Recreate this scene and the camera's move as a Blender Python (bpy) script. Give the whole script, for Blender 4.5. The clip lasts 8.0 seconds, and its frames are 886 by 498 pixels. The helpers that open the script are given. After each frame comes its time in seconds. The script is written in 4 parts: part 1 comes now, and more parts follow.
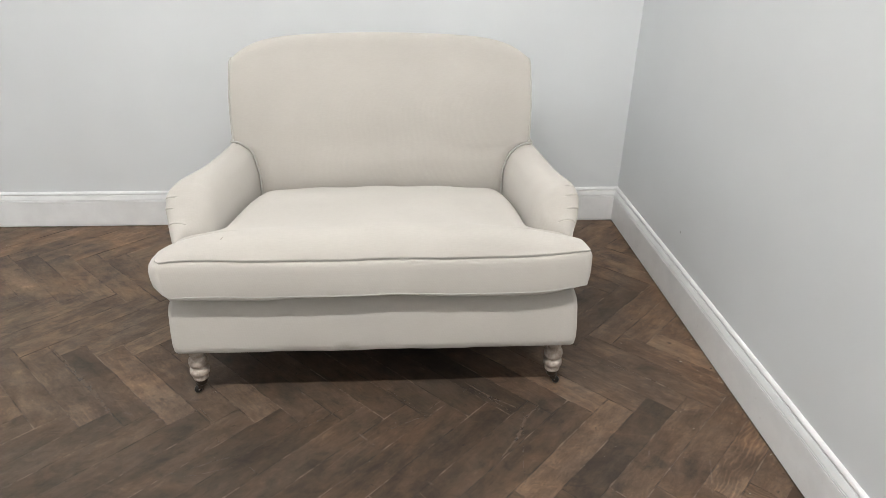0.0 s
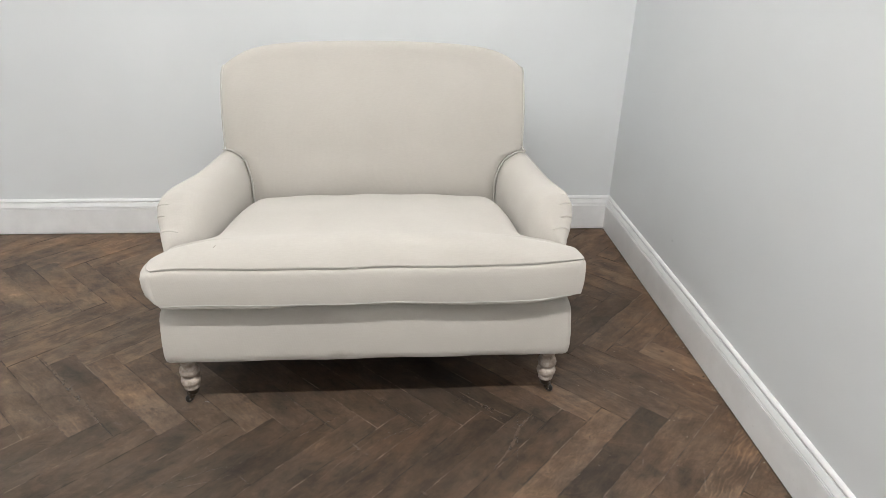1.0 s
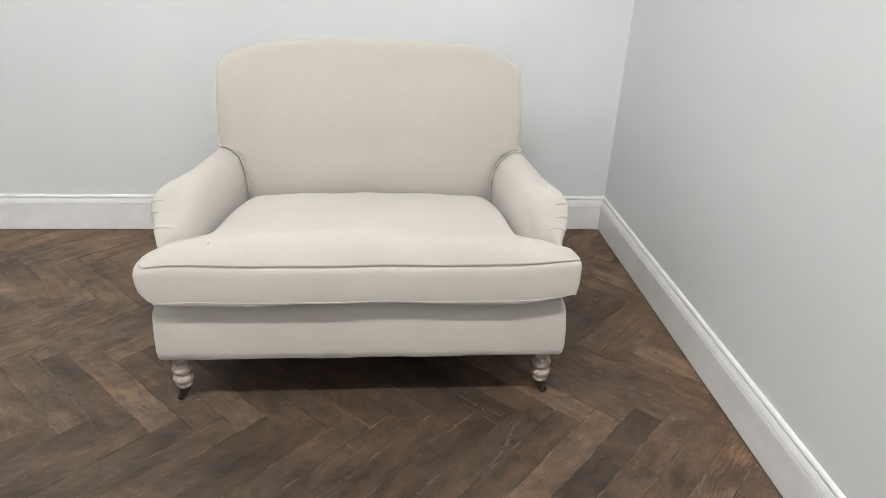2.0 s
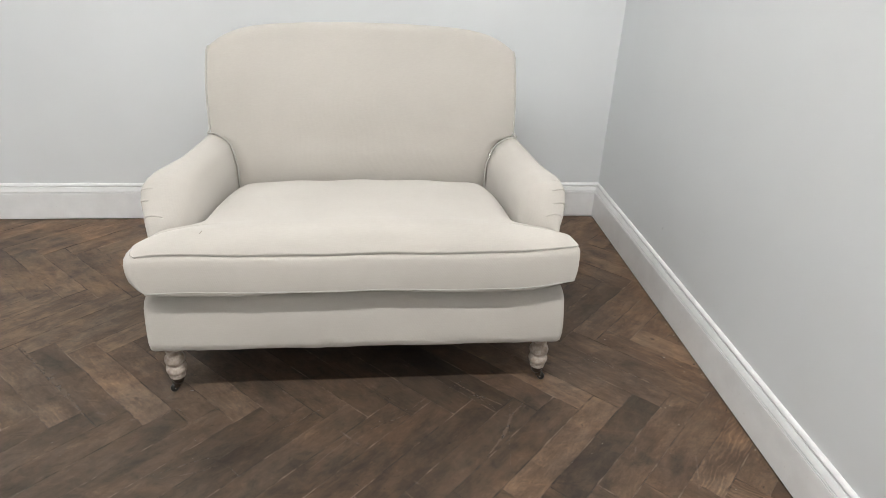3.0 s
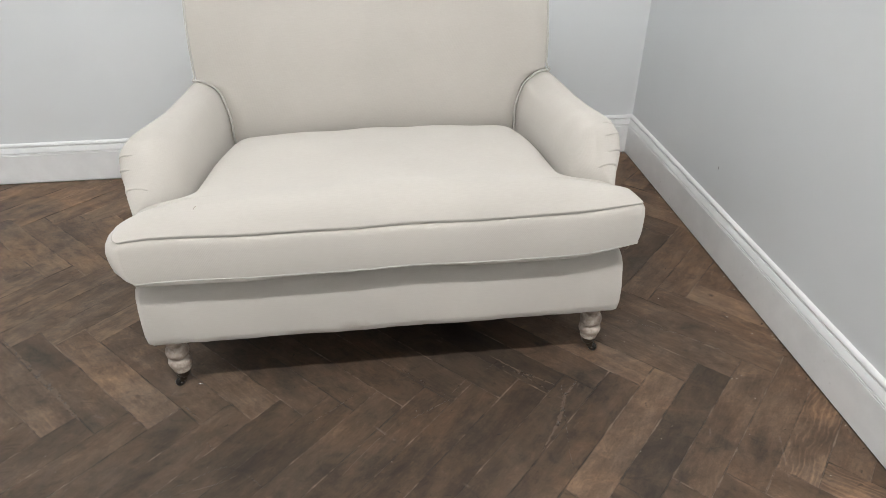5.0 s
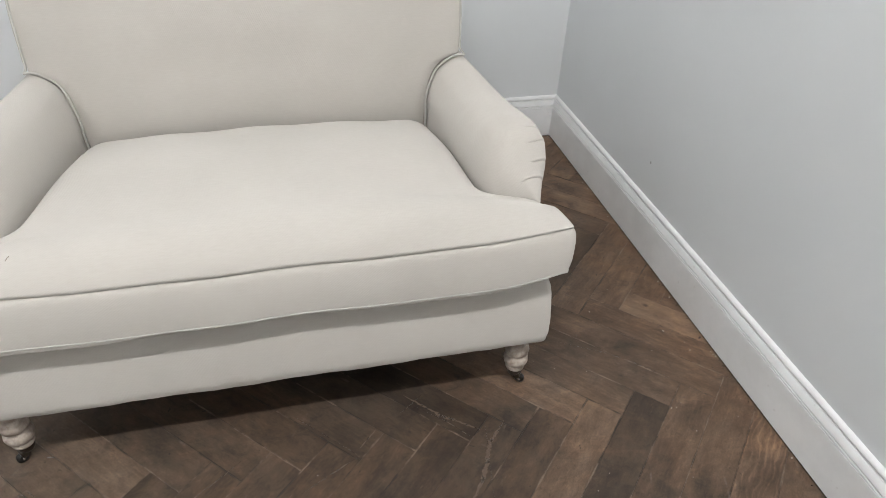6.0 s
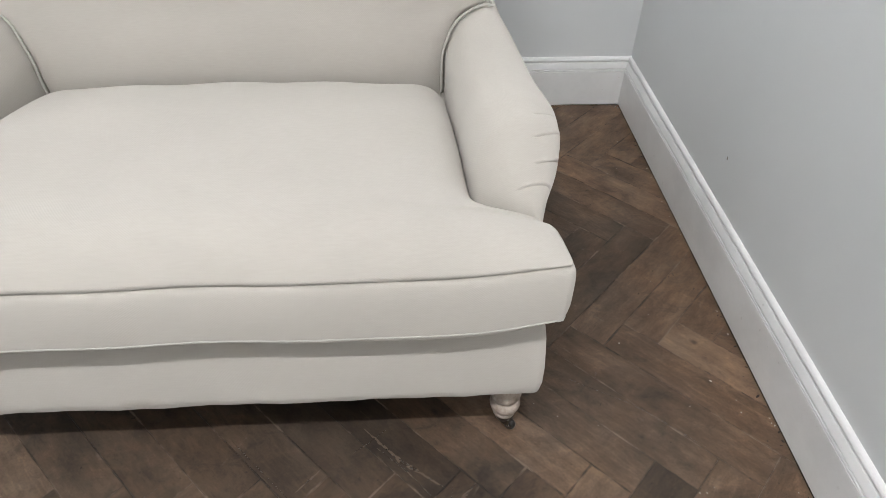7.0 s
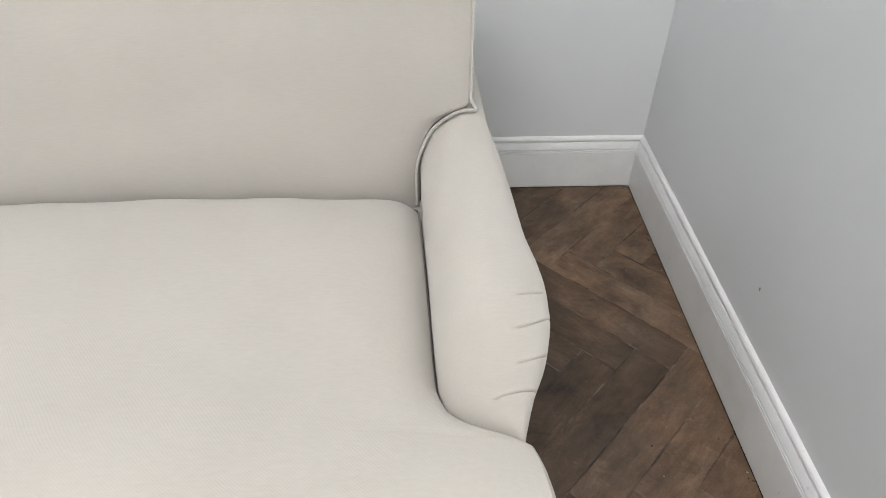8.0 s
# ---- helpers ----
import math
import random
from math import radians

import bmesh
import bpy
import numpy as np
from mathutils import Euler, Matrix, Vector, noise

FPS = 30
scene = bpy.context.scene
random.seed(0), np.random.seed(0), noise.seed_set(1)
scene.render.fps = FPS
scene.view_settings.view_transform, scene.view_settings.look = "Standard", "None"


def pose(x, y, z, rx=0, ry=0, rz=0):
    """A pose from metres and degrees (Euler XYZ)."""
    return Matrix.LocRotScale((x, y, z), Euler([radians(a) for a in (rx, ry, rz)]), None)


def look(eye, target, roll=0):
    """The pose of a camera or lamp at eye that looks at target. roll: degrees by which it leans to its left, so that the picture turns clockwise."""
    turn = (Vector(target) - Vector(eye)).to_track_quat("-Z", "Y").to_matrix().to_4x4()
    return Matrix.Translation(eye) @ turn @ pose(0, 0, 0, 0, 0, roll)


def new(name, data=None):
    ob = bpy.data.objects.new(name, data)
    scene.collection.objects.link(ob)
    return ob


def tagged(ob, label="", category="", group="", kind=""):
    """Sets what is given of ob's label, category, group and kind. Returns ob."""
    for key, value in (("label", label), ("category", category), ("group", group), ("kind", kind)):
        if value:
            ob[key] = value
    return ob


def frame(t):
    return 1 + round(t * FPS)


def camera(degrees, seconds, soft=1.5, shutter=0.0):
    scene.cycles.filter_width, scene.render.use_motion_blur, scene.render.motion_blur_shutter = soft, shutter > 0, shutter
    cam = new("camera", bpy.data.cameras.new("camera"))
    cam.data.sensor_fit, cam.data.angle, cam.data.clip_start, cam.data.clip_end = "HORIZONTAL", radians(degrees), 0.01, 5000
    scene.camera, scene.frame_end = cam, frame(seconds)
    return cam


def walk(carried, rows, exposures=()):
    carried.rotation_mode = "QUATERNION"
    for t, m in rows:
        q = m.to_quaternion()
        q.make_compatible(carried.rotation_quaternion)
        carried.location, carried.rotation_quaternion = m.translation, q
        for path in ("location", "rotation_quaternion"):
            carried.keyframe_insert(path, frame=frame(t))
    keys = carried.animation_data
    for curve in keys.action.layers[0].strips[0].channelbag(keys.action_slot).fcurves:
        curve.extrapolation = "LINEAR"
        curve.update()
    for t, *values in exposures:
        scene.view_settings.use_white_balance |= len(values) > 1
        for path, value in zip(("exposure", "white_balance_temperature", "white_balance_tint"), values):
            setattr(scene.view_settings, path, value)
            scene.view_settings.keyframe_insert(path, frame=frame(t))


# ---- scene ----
cam = camera(69.1, 8.0, 0.55)
PATH = [
    (0, (-1.032, -2.921, 1.321), (-0.927, -1.14, 0.418), 0.7),
    (0.5, (-1.038, -2.915, 1.321), (-0.896, -1.128, 0.435), 0.8),
    (1, (-1.044, -2.917, 1.321), (-0.907, -1.127, 0.44), 1.2),
    (2.5, (-1.056, -2.902, 1.312), (-0.89, -1.115, 0.428), 2.4),
    (3, (-1.07, -2.889, 1.303), (-0.879, -1.12, 0.39), 2.2),
    (3.5, (-1.097, -2.881, 1.287), (-0.857, -1.135, 0.342), 2.7),
    (4, (-1.139, -2.846, 1.259), (-0.884, -1.132, 0.261), 2.3),
    (4.2, (-1.141, -2.818, 1.245), (-0.908, -1.108, 0.230), 2.0),
    (5.3, (-1.136, -2.508, 1.253), (-0.932, -0.871, 0.125), -1.1),
    (5.5, (-1.124, -2.466, 1.246), (-0.857, -0.840, 0.113), -0.8),
    (5.8, (-1.085, -2.378, 1.238), (-0.727, -0.785, 0.079), 1.0),
    (6, (-1.036, -2.292, 1.240), (-0.642, -0.748, 0.030), 2.3),
    (6.2, (-0.986, -2.223, 1.217), (-0.560, -0.680, 0.019), 3.05),
    (6.5, (-0.917, -2.132, 1.188), (-0.501, -0.634, -0.07), 4.35),
    (6.8, (-0.833, -2.042, 1.150), (-0.626, -0.554, -0.172), 2.2),
    (7, (-0.754, -1.986, 1.147), (-0.656, -0.517, -0.207), 0.95),
    (7.2, (-0.708, -1.924, 1.157), (-0.632, -0.460, -0.203), -0.1),
    (7.5, (-0.667, -1.843, 1.166), (-0.591, -0.382, -0.199), -1.2),
    (7.7, (-0.665, -1.775, 1.155), (-0.575, -0.292, -0.184), -0.4),
    (8, (-0.663, -1.634, 1.172), (-0.598, -0.132, -0.147), 0.5),
]
EXPOSURES = [(0, 0.02, 6570, 9.6), (4.2, 0.02, 6560, 9.6), (5.5, -0.04, 6420, 9.5), (7.2, -0.05, 6400, 9.8), (7.7, -0.05, 6430, 9.6), (8, -0.06, 6450, 9.5)]
walk(cam, [(t, look(eye, target, roll)) for t, eye, target, roll in PATH], EXPOSURES)


# ---------------------------------------------------------------- light
world = bpy.data.worlds.new("world")
world.use_nodes = True
world.node_tree.nodes["Background"].inputs["Color"].default_value = (0.9, 0.95, 1.0, 1)
world.node_tree.nodes["Background"].inputs["Strength"].default_value = 0.02
scene.world = world
scene.view_settings.exposure = 0.0

# two opal batten fittings on the ceiling: middle, length, glow, colour
BATTENS = [((-1.12, -2.58), 1.75, 142.0, (1.0, 0.985, 0.96)), ((-4.0, -2.58), 2.4, 56.0, (0.96, 0.985, 1.0))]


# ---------------------------------------------------------------- materials
def material(name):
    m = bpy.data.materials.new(name)
    m.use_nodes = True
    nodes, links = m.node_tree.nodes, m.node_tree.links
    return m, nodes, links, nodes["Principled BSDF"]


def mix_rgb(nodes, links, fac, a, b, blend="MIX"):
    n = nodes.new("ShaderNodeMix")
    n.data_type, n.blend_type = "RGBA", blend
    for socket, value in ((n.inputs[0], fac), (n.inputs[6], a), (n.inputs[7], b)):
        if hasattr(value, "is_linked"):
            links.new(value, socket)
        else:
            socket.default_value = value
    return n.outputs[2]


def math_node(nodes, links, op, a, b=0.0, clamp=False):
    n = nodes.new("ShaderNodeMath")
    n.operation, n.use_clamp = op, clamp
    for socket, value in zip(n.inputs, (a, b)):
        if hasattr(value, "is_linked"):
            links.new(value, socket)
        else:
            socket.default_value = value
    return n.outputs[0]


def noise_tex(nodes, links, vector, scale, detail=4.0, rough=0.55, distort=0.0):
    n = nodes.new("ShaderNodeTexNoise")
    n.inputs["Scale"].default_value, n.inputs["Detail"].default_value = scale, detail
    n.inputs["Roughness"].default_value, n.inputs["Distortion"].default_value = rough, distort
    links.new(vector, n.inputs["Vector"])
    return n.outputs["Fac"]


def ramp(nodes, links, fac, stops):
    n = nodes.new("ShaderNodeValToRGB")
    while len(n.color_ramp.elements) < len(stops):
        n.color_ramp.elements.new(0.5)
    for e, (pos, col) in zip(n.color_ramp.elements, stops):
        e.position, e.color = pos, (*col, 1) if len(col) == 3 else col
    links.new(fac, n.inputs[0])
    return n.outputs[0]


def mapped(nodes, links, vector, scale=(1, 1, 1), turn=(0, 0, 0)):
    n = nodes.new("ShaderNodeMapping")
    n.inputs["Scale"].default_value = scale
    n.inputs["Rotation"].default_value = turn
    links.new(vector, n.inputs["Vector"])
    return n.outputs[0]


def bump(nodes, links, bsdf, height, strength, distance, before=None):
    n = nodes.new("ShaderNodeBump")
    n.inputs["Strength"].default_value, n.inputs["Distance"].default_value = strength, distance
    links.new(height, n.inputs["Height"])
    if before is not None:
        links.new(before, n.inputs["Normal"])
    links.new(n.outputs[0], bsdf.inputs["Normal"])
    return n.outputs[0]


def grey_of(nodes, links, value):
    n = nodes.new("ShaderNodeCombineColor")
    for k in range(3):
        links.new(value, n.inputs[k])
    return n.outputs[0]


def coords(nodes, kind="Object"):
    return nodes.new("ShaderNodeTexCoord").outputs[kind]


def linen(name, tint, smudge=None):
    """Off-white herringbone-woven linen: fine twill lines, slubs, faint soiling."""
    m, nodes, links, b = material(name)
    v = coords(nodes)
    twill = nodes.new("ShaderNodeTexWave")
    twill.wave_type, twill.bands_direction = "BANDS", "DIAGONAL"
    twill.inputs["Scale"].default_value, twill.inputs["Distortion"].default_value = 140.0, 0.8
    twill.inputs["Detail"].default_value = 1.0
    links.new(v, twill.inputs["Vector"])
    slub = noise_tex(nodes, links, mapped(nodes, links, v, (14, 60, 160)), 4.0, 3.0)
    grain = noise_tex(nodes, links, v, 420.0, 2.0)
    soil = noise_tex(nodes, links, v, 3.2, 4.0, 0.6)
    col = ramp(nodes, links, soil, [(0.3, tuple(c * 0.95 for c in tint)), (0.62, tint), (0.85, tuple(min(1, c * 1.02) for c in tint))])
    col = mix_rgb(nodes, links, 0.07, col, slub, "OVERLAY")
    shade = ramp(nodes, links, twill.outputs["Fac"], [(0.0, (0.90, 0.90, 0.90)), (0.6, (1, 1, 1))])
    col = mix_rgb(nodes, links, 0.32, col, shade, "MULTIPLY")
    if smudge:
        far = nodes.new("ShaderNodeVectorMath")
        far.operation = "DISTANCE"
        links.new(mapped(nodes, links, v, (1, 1, 2.2)), far.inputs[0])
        far.inputs[1].default_value = smudge
        spot = math_node(nodes, links, "ADD", far.outputs["Value"], math_node(nodes, links, "MULTIPLY", noise_tex(nodes, links, v, 45.0, 4.0, 0.7), 0.06))
        mark = ramp(nodes, links, spot, [(0.035, (0.82, 0.80, 0.78)), (0.075, (1, 1, 1))])
        col = mix_rgb(nodes, links, 1.0, col, mark, "MULTIPLY")
    links.new(col, b.inputs["Base Color"])
    b.inputs["Roughness"].default_value = 0.92
    b.inputs["Specular IOR Level"].default_value = 0.2
    b.inputs["Diffuse Roughness"].default_value = 0.45
    b.inputs["Sheen Weight"].default_value = 0.15
    b.inputs["Sheen Roughness"].default_value = 0.5
    h = math_node(nodes, links, "ADD", twill.outputs["Fac"], math_node(nodes, links, "MULTIPLY", grain, 0.8))
    first = bump(nodes, links, b, h, 0.14, 0.0006)
    wrinkle = noise_tex(nodes, links, mapped(nodes, links, v, (1.0, 1.6, 1.6)), 9.0, 3.0, 0.5, 0.4)
    bump(nodes, links, b, wrinkle, 0.10, 0.012, first)
    return m


def paint(name, colour, rough, relief, mottling=0.03):
    m, nodes, links, b = material(name)
    v = coords(nodes)
    big = noise_tex(nodes, links, v, 1.3, 3.0)
    small = noise_tex(nodes, links, v, 260.0, 3.0)
    lo, hi = tuple(c * (1 - mottling) for c in colour), tuple(min(1, c * (1 + mottling)) for c in colour)
    links.new(ramp(nodes, links, big, [(0.3, lo), (0.7, hi)]), b.inputs["Base Color"])
    r = math_node(nodes, links, "ADD", math_node(nodes, links, "MULTIPLY", big, 0.12), rough - 0.06)
    links.new(r, b.inputs["Roughness"])
    b.inputs["Specular IOR Level"].default_value = 0.4
    bump(nodes, links, b, small, relief, 0.0008)
    return m


def board_paint():
    """White satin paint with drag marks and scattered scuffs."""
    m, nodes, links, b = material("white_satin_paint")
    v = coords(nodes)
    drag = noise_tex(nodes, links, mapped(nodes, links, v, (1, 1, 60)), 5.0, 3.0)
    dirt = noise_tex(nodes, links, v, 7.0, 5.0, 0.65)
    spots = noise_tex(nodes, links, v, 55.0, 2.0)
    col = ramp(nodes, links, dirt, [(0.30, (0.81, 0.815, 0.82)), (0.6, (0.89, 0.895, 0.90))])
    col = mix_rgb(nodes, links, ramp(nodes, links, spots, [(0.70, (0, 0, 0)), (0.78, (0.35, 0.35, 0.35))]), col, (0.5, 0.48, 0.46, 1))
    links.new(col, b.inputs["Base Color"])
    b.inputs["Roughness"].default_value = 0.34
    bump(nodes, links, b, drag, 0.12, 0.001)
    return m


def plank_wood():
    """Worn, smoked oak: soft cloudy tone, faint grain along the plank, rubbed edges, knots, scratches; every plank of its own tone."""
    m, nodes, links, b = material("worn_oak")
    info = nodes.new("ShaderNodeObjectInfo")
    geo = nodes.new("ShaderNodeNewGeometry")
    seed = math_node(nodes, links, "ADD", info.outputs["Random"], math_node(nodes, links, "MULTIPLY", geo.outputs["Random Per Island"], 0.37))
    uv = nodes.new("ShaderNodeUVMap").outputs[0]
    shift = nodes.new("ShaderNodeCombineXYZ")
    for k, f in enumerate((37.0, 53.0, 19.0)):
        links.new(math_node(nodes, links, "MULTIPLY", seed, f), shift.inputs[k])
    add = nodes.new("ShaderNodeVectorMath")
    add.operation = "ADD"
    links.new(uv, add.inputs[0])
    links.new(shift.outputs[0], add.inputs[1])
    v, world_v = add.outputs[0], geo.outputs["Position"]
    # cathedral figure, strong on a few planks only
    wave = nodes.new("ShaderNodeTexWave")
    wave.wave_type, wave.bands_direction = "BANDS", "Y"
    wave.inputs["Scale"].default_value, wave.inputs["Distortion"].default_value = 2.6, 13.0
    wave.inputs["Detail"].default_value, wave.inputs["Detail Scale"].default_value = 2.0, 1.1
    links.new(mapped(nodes, links, v, (3.4, 9.0, 1)), wave.inputs["Vector"])
    fibre = noise_tex(nodes, links, mapped(nodes, links, v, (7, 150, 1)), 3.0, 5.0, 0.62)
    streak = noise_tex(nodes, links, mapped(nodes, links, v, (3.0, 34, 1)), 2.2, 5.0, 0.62, 0.25)
    cloud = noise_tex(nodes, links, mapped(nodes, links, v, (4.2, 9.5, 1)), 1.7, 5.0, 0.6, 0.3)
    grit = noise_tex(nodes, links, world_v, 210.0, 3.0, 0.6)
    mottle = noise_tex(nodes, links, world_v, 34.0, 7.0, 0.70, 0.6)
    blotch = noise_tex(nodes, links, world_v, 4.6, 8.0, 0.62, 0.5)
    smear = noise_tex(nodes, links, mapped(nodes, links, world_v, (1.0, 1.5, 1.0), (0, 0, 0.6)), 13.0, 6.0, 0.64, 0.9)
    film = noise_tex(nodes, links, world_v, 2.1, 5.0, 0.6)
    cool = ramp(nodes, links, cloud, [(0.30, (0.0535, 0.0372, 0.0259)), (0.5, (0.083, 0.0580, 0.0408)), (0.70, (0.114, 0.0820, 0.0590))])
    hot = ramp(nodes, links, cloud, [(0.30, (0.076, 0.0430, 0.0264)), (0.5, (0.120, 0.0725, 0.0445)), (0.70, (0.173, 0.108, 0.0685))])
    parts = nodes.new("ShaderNodeSeparateColor")
    links.new(info.outputs["Color"], parts.inputs[0])
    warm = math_node(nodes, links, "ADD", parts.outputs[0], math_node(nodes, links, "MULTIPLY", math_node(nodes, links, "SUBTRACT", film, 0.5), 1.2), True)
    col = mix_rgb(nodes, links, warm, cool, hot)
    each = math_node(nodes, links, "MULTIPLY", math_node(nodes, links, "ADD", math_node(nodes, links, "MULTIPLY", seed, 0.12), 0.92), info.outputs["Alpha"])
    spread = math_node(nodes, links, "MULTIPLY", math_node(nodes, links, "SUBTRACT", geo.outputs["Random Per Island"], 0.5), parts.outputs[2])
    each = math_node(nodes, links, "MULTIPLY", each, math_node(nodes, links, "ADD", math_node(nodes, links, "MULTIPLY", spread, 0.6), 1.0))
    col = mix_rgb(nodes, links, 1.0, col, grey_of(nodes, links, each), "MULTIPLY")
    ring = ramp(nodes, links, wave.outputs["Fac"], [(0.0, (0.80, 0.78, 0.76)), (0.35, (0.97, 0.97, 0.97)), (0.72, (1.03, 1.03, 1.03)), (0.90, (1.50, 1.47, 1.42))])
    broken = ramp(nodes, links, streak, [(0.36, (0.25, 0.25, 0.25)), (0.56, (1, 1, 1))])
    col = mix_rgb(nodes, links, mix_rgb(nodes, links, 1.0, grey_of(nodes, links, parts.outputs[1]), broken, "MULTIPLY"), col, mix_rgb(nodes, links, 1.0, col, ring, "MULTIPLY"))
    fib = ramp(nodes, links, fibre, [(0.34, (0.74, 0.72, 0.70)), (0.5, (1, 1, 1)), (0.66, (1.18, 1.18, 1.16))])
    col = mix_rgb(nodes, links, 0.16, col, fib, "MULTIPLY")
    band = ramp(nodes, links, streak, [(0.30, (0.72, 0.71, 0.70)), (0.48, (1, 1, 1)), (0.70, (1.22, 1.20, 1.17))])
    col = mix_rgb(nodes, links, 0.32, col, band, "MULTIPLY")
    fine = ramp(nodes, links, mottle, [(0.30, (0.72, 0.72, 0.72)), (0.43, (1, 1, 1)), (0.60, (1.02, 1.02, 1.0)), (0.74, (1.30, 1.27, 1.22))])
    col = mix_rgb(nodes, links, 0.62, col, fine, "MULTIPLY")
    chip = noise_tex(nodes, links, mapped(nodes, links, v, (34, 95, 1)), 1.0, 6.0, 0.74, 0.5)
    rough_sawn = ramp(nodes, links, chip, [(0.34, (0.66, 0.65, 0.64)), (0.46, (0.97, 0.97, 0.97)), (0.56, (1.03, 1.03, 1.02)), (0.68, (1.42, 1.38, 1.33))])
    col = mix_rgb(nodes, links, ramp(nodes, links, film, [(0.38, (0.30, 0.30, 0.30)), (0.60, (0.80, 0.80, 0.80))]), col, mix_rgb(nodes, links, 1.0, col, rough_sawn, "MULTIPLY"))
    dots = ramp(nodes, links, grit, [(0.30, (0.78, 0.78, 0.78)), (0.5, (1, 1, 1)), (0.70, (1.22, 1.22, 1.22))])
    col = mix_rgb(nodes, links, 0.45, col, dots, "MULTIPLY")
    stain = ramp(nodes, links, blotch, [(0.34, (0.54, 0.57, 0.61)), (0.45, (0.88, 0.90, 0.92)), (0.56, (1.05, 1.03, 1.01)), (0.68, (1.34, 1.29, 1.22))])
    col = mix_rgb(nodes, links, 0.95, col, stain, "MULTIPLY")
    smudge = ramp(nodes, links, smear, [(0.32, (0.60, 0.62, 0.65)), (0.45, (0.96, 0.96, 0.97)), (0.56, (1.03, 1.02, 1.01)), (0.69, (1.42, 1.37, 1.30))])
    col = mix_rgb(nodes, links, 0.85, col, smudge, "MULTIPLY")
    # edges: grime in the joints, rubbed pale here and there
    split = nodes.new("ShaderNodeSeparateXYZ")
    links.new(uv, split.inputs[0])
    side = math_node(nodes, links, "ABSOLUTE", math_node(nodes, links, "SUBTRACT", split.outputs[1], 0.0447))
    tip = math_node(nodes, links, "ABSOLUTE", math_node(nodes, links, "SUBTRACT", split.outputs[0], 0.2475))
    reach = math_node(nodes, links, "MULTIPLY", noise_tex(nodes, links, world_v, 42.0, 4.0, 0.7), 0.006)
    near_side = math_node(nodes, links, "MULTIPLY", math_node(nodes, links, "SUBTRACT", math_node(nodes, links, "ADD", side, reach), 0.0448), 520.0, True)
    near_tip = math_node(nodes, links, "MULTIPLY", math_node(nodes, links, "SUBTRACT", math_node(nodes, links, "ADD", tip, reach), 0.2473), 520.0, True)
    rim = math_node(nodes, links, "MAXIMUM", near_side, near_tip)
    wear_at = noise_tex(nodes, links, world_v, 8.0, 6.0, 0.70)
    grime = ramp(nodes, links, wear_at, [(0.41, (0.85, 0.85, 0.85)), (0.52, (0.06, 0.06, 0.06))])
    col = mix_rgb(nodes, links, mix_rgb(nodes, links, 1.0, grey_of(nodes, links, rim), grime, "MULTIPLY"), col, (0.024, 0.018, 0.014, 1))
    worn = ramp(nodes, links, wear_at, [(0.52, (0, 0, 0)), (0.62, (0.8, 0.8, 0.8))])
    col = mix_rgb(nodes, links, mix_rgb(nodes, links, 1.0, grey_of(nodes, links, rim), worn, "MULTIPLY"), col, (0.190, 0.140, 0.103, 1))
    # pale rubbed streaks along the grain
    rub = ramp(nodes, links, noise_tex(nodes, links, mapped(nodes, links, v, (5, 46, 1)), 3.0, 7.0, 0.72, 0.4), [(0.63, (0, 0, 0)), (0.76, (0.42, 0.42, 0.42))])
    col = mix_rgb(nodes, links, rub, col, (0.205, 0.155, 0.118, 1))
    # hair-thin scratches, few and broken
    for turn, scale, cut in ((0.5, 1.9, 0.22), (2.2, 1.5, 0.25)):
        scr = nodes.new("ShaderNodeTexWave")
        scr.wave_type, scr.bands_direction = "BANDS", "X"
        scr.inputs["Scale"].default_value, scr.inputs["Distortion"].default_value = scale, 7.0
        scr.inputs["Detail"].default_value, scr.inputs["Detail Scale"].default_value = 1.0, 0.5
        links.new(mapped(nodes, links, world_v, (1, 1, 1), (0, 0, turn)), scr.inputs["Vector"])
        thin = ramp(nodes, links, scr.outputs["Fac"], [(0.9980, (0, 0, 0)), (0.9998, (1, 1, 1))])
        mask = ramp(nodes, links, noise_tex(nodes, links, mapped(nodes, links, world_v, (1, 1, 1), (0, 0, turn * 3)), 13.0, 4.0, 0.6), [(0.60, (0, 0, 0)), (0.70, (cut, cut, cut))])
        col = mix_rgb(nodes, links, mix_rgb(nodes, links, 1.0, thin, mask, "MULTIPLY"), col, (0.30, 0.255, 0.22, 1))
    # small dark pits and nicks
    pits = ramp(nodes, links, noise_tex(nodes, links, world_v, 62.0, 2.0, 0.5, 0.6), [(0.22, (0.8, 0.8, 0.8)), (0.285, (0, 0, 0))])
    col = mix_rgb(nodes, links, pits, col, (0.024, 0.018, 0.014, 1))
    # pale specks of plaster dust
    dust = nodes.new("ShaderNodeTexVoronoi")
    dust.inputs["Scale"].default_value = 26.0
    links.new(world_v, dust.inputs["Vector"])
    speck = ramp(nodes, links, dust.outputs["Distance"], [(0.030, (1, 1, 1)), (0.046, (0, 0, 0))])
    few = nodes.new("ShaderNodeSeparateColor")
    links.new(dust.outputs["Color"], few.inputs[0])
    speck = mix_rgb(nodes, links, 1.0, speck, ramp(nodes, links, few.outputs[0], [(0.80, (0, 0, 0)), (0.84, (0.7, 0.7, 0.7))]), "MULTIPLY")
    col = mix_rgb(nodes, links, speck, col, (0.36, 0.33, 0.29, 1))
    # dark knots
    vor = nodes.new("ShaderNodeTexVoronoi")
    vor.inputs["Scale"].default_value = 4.3
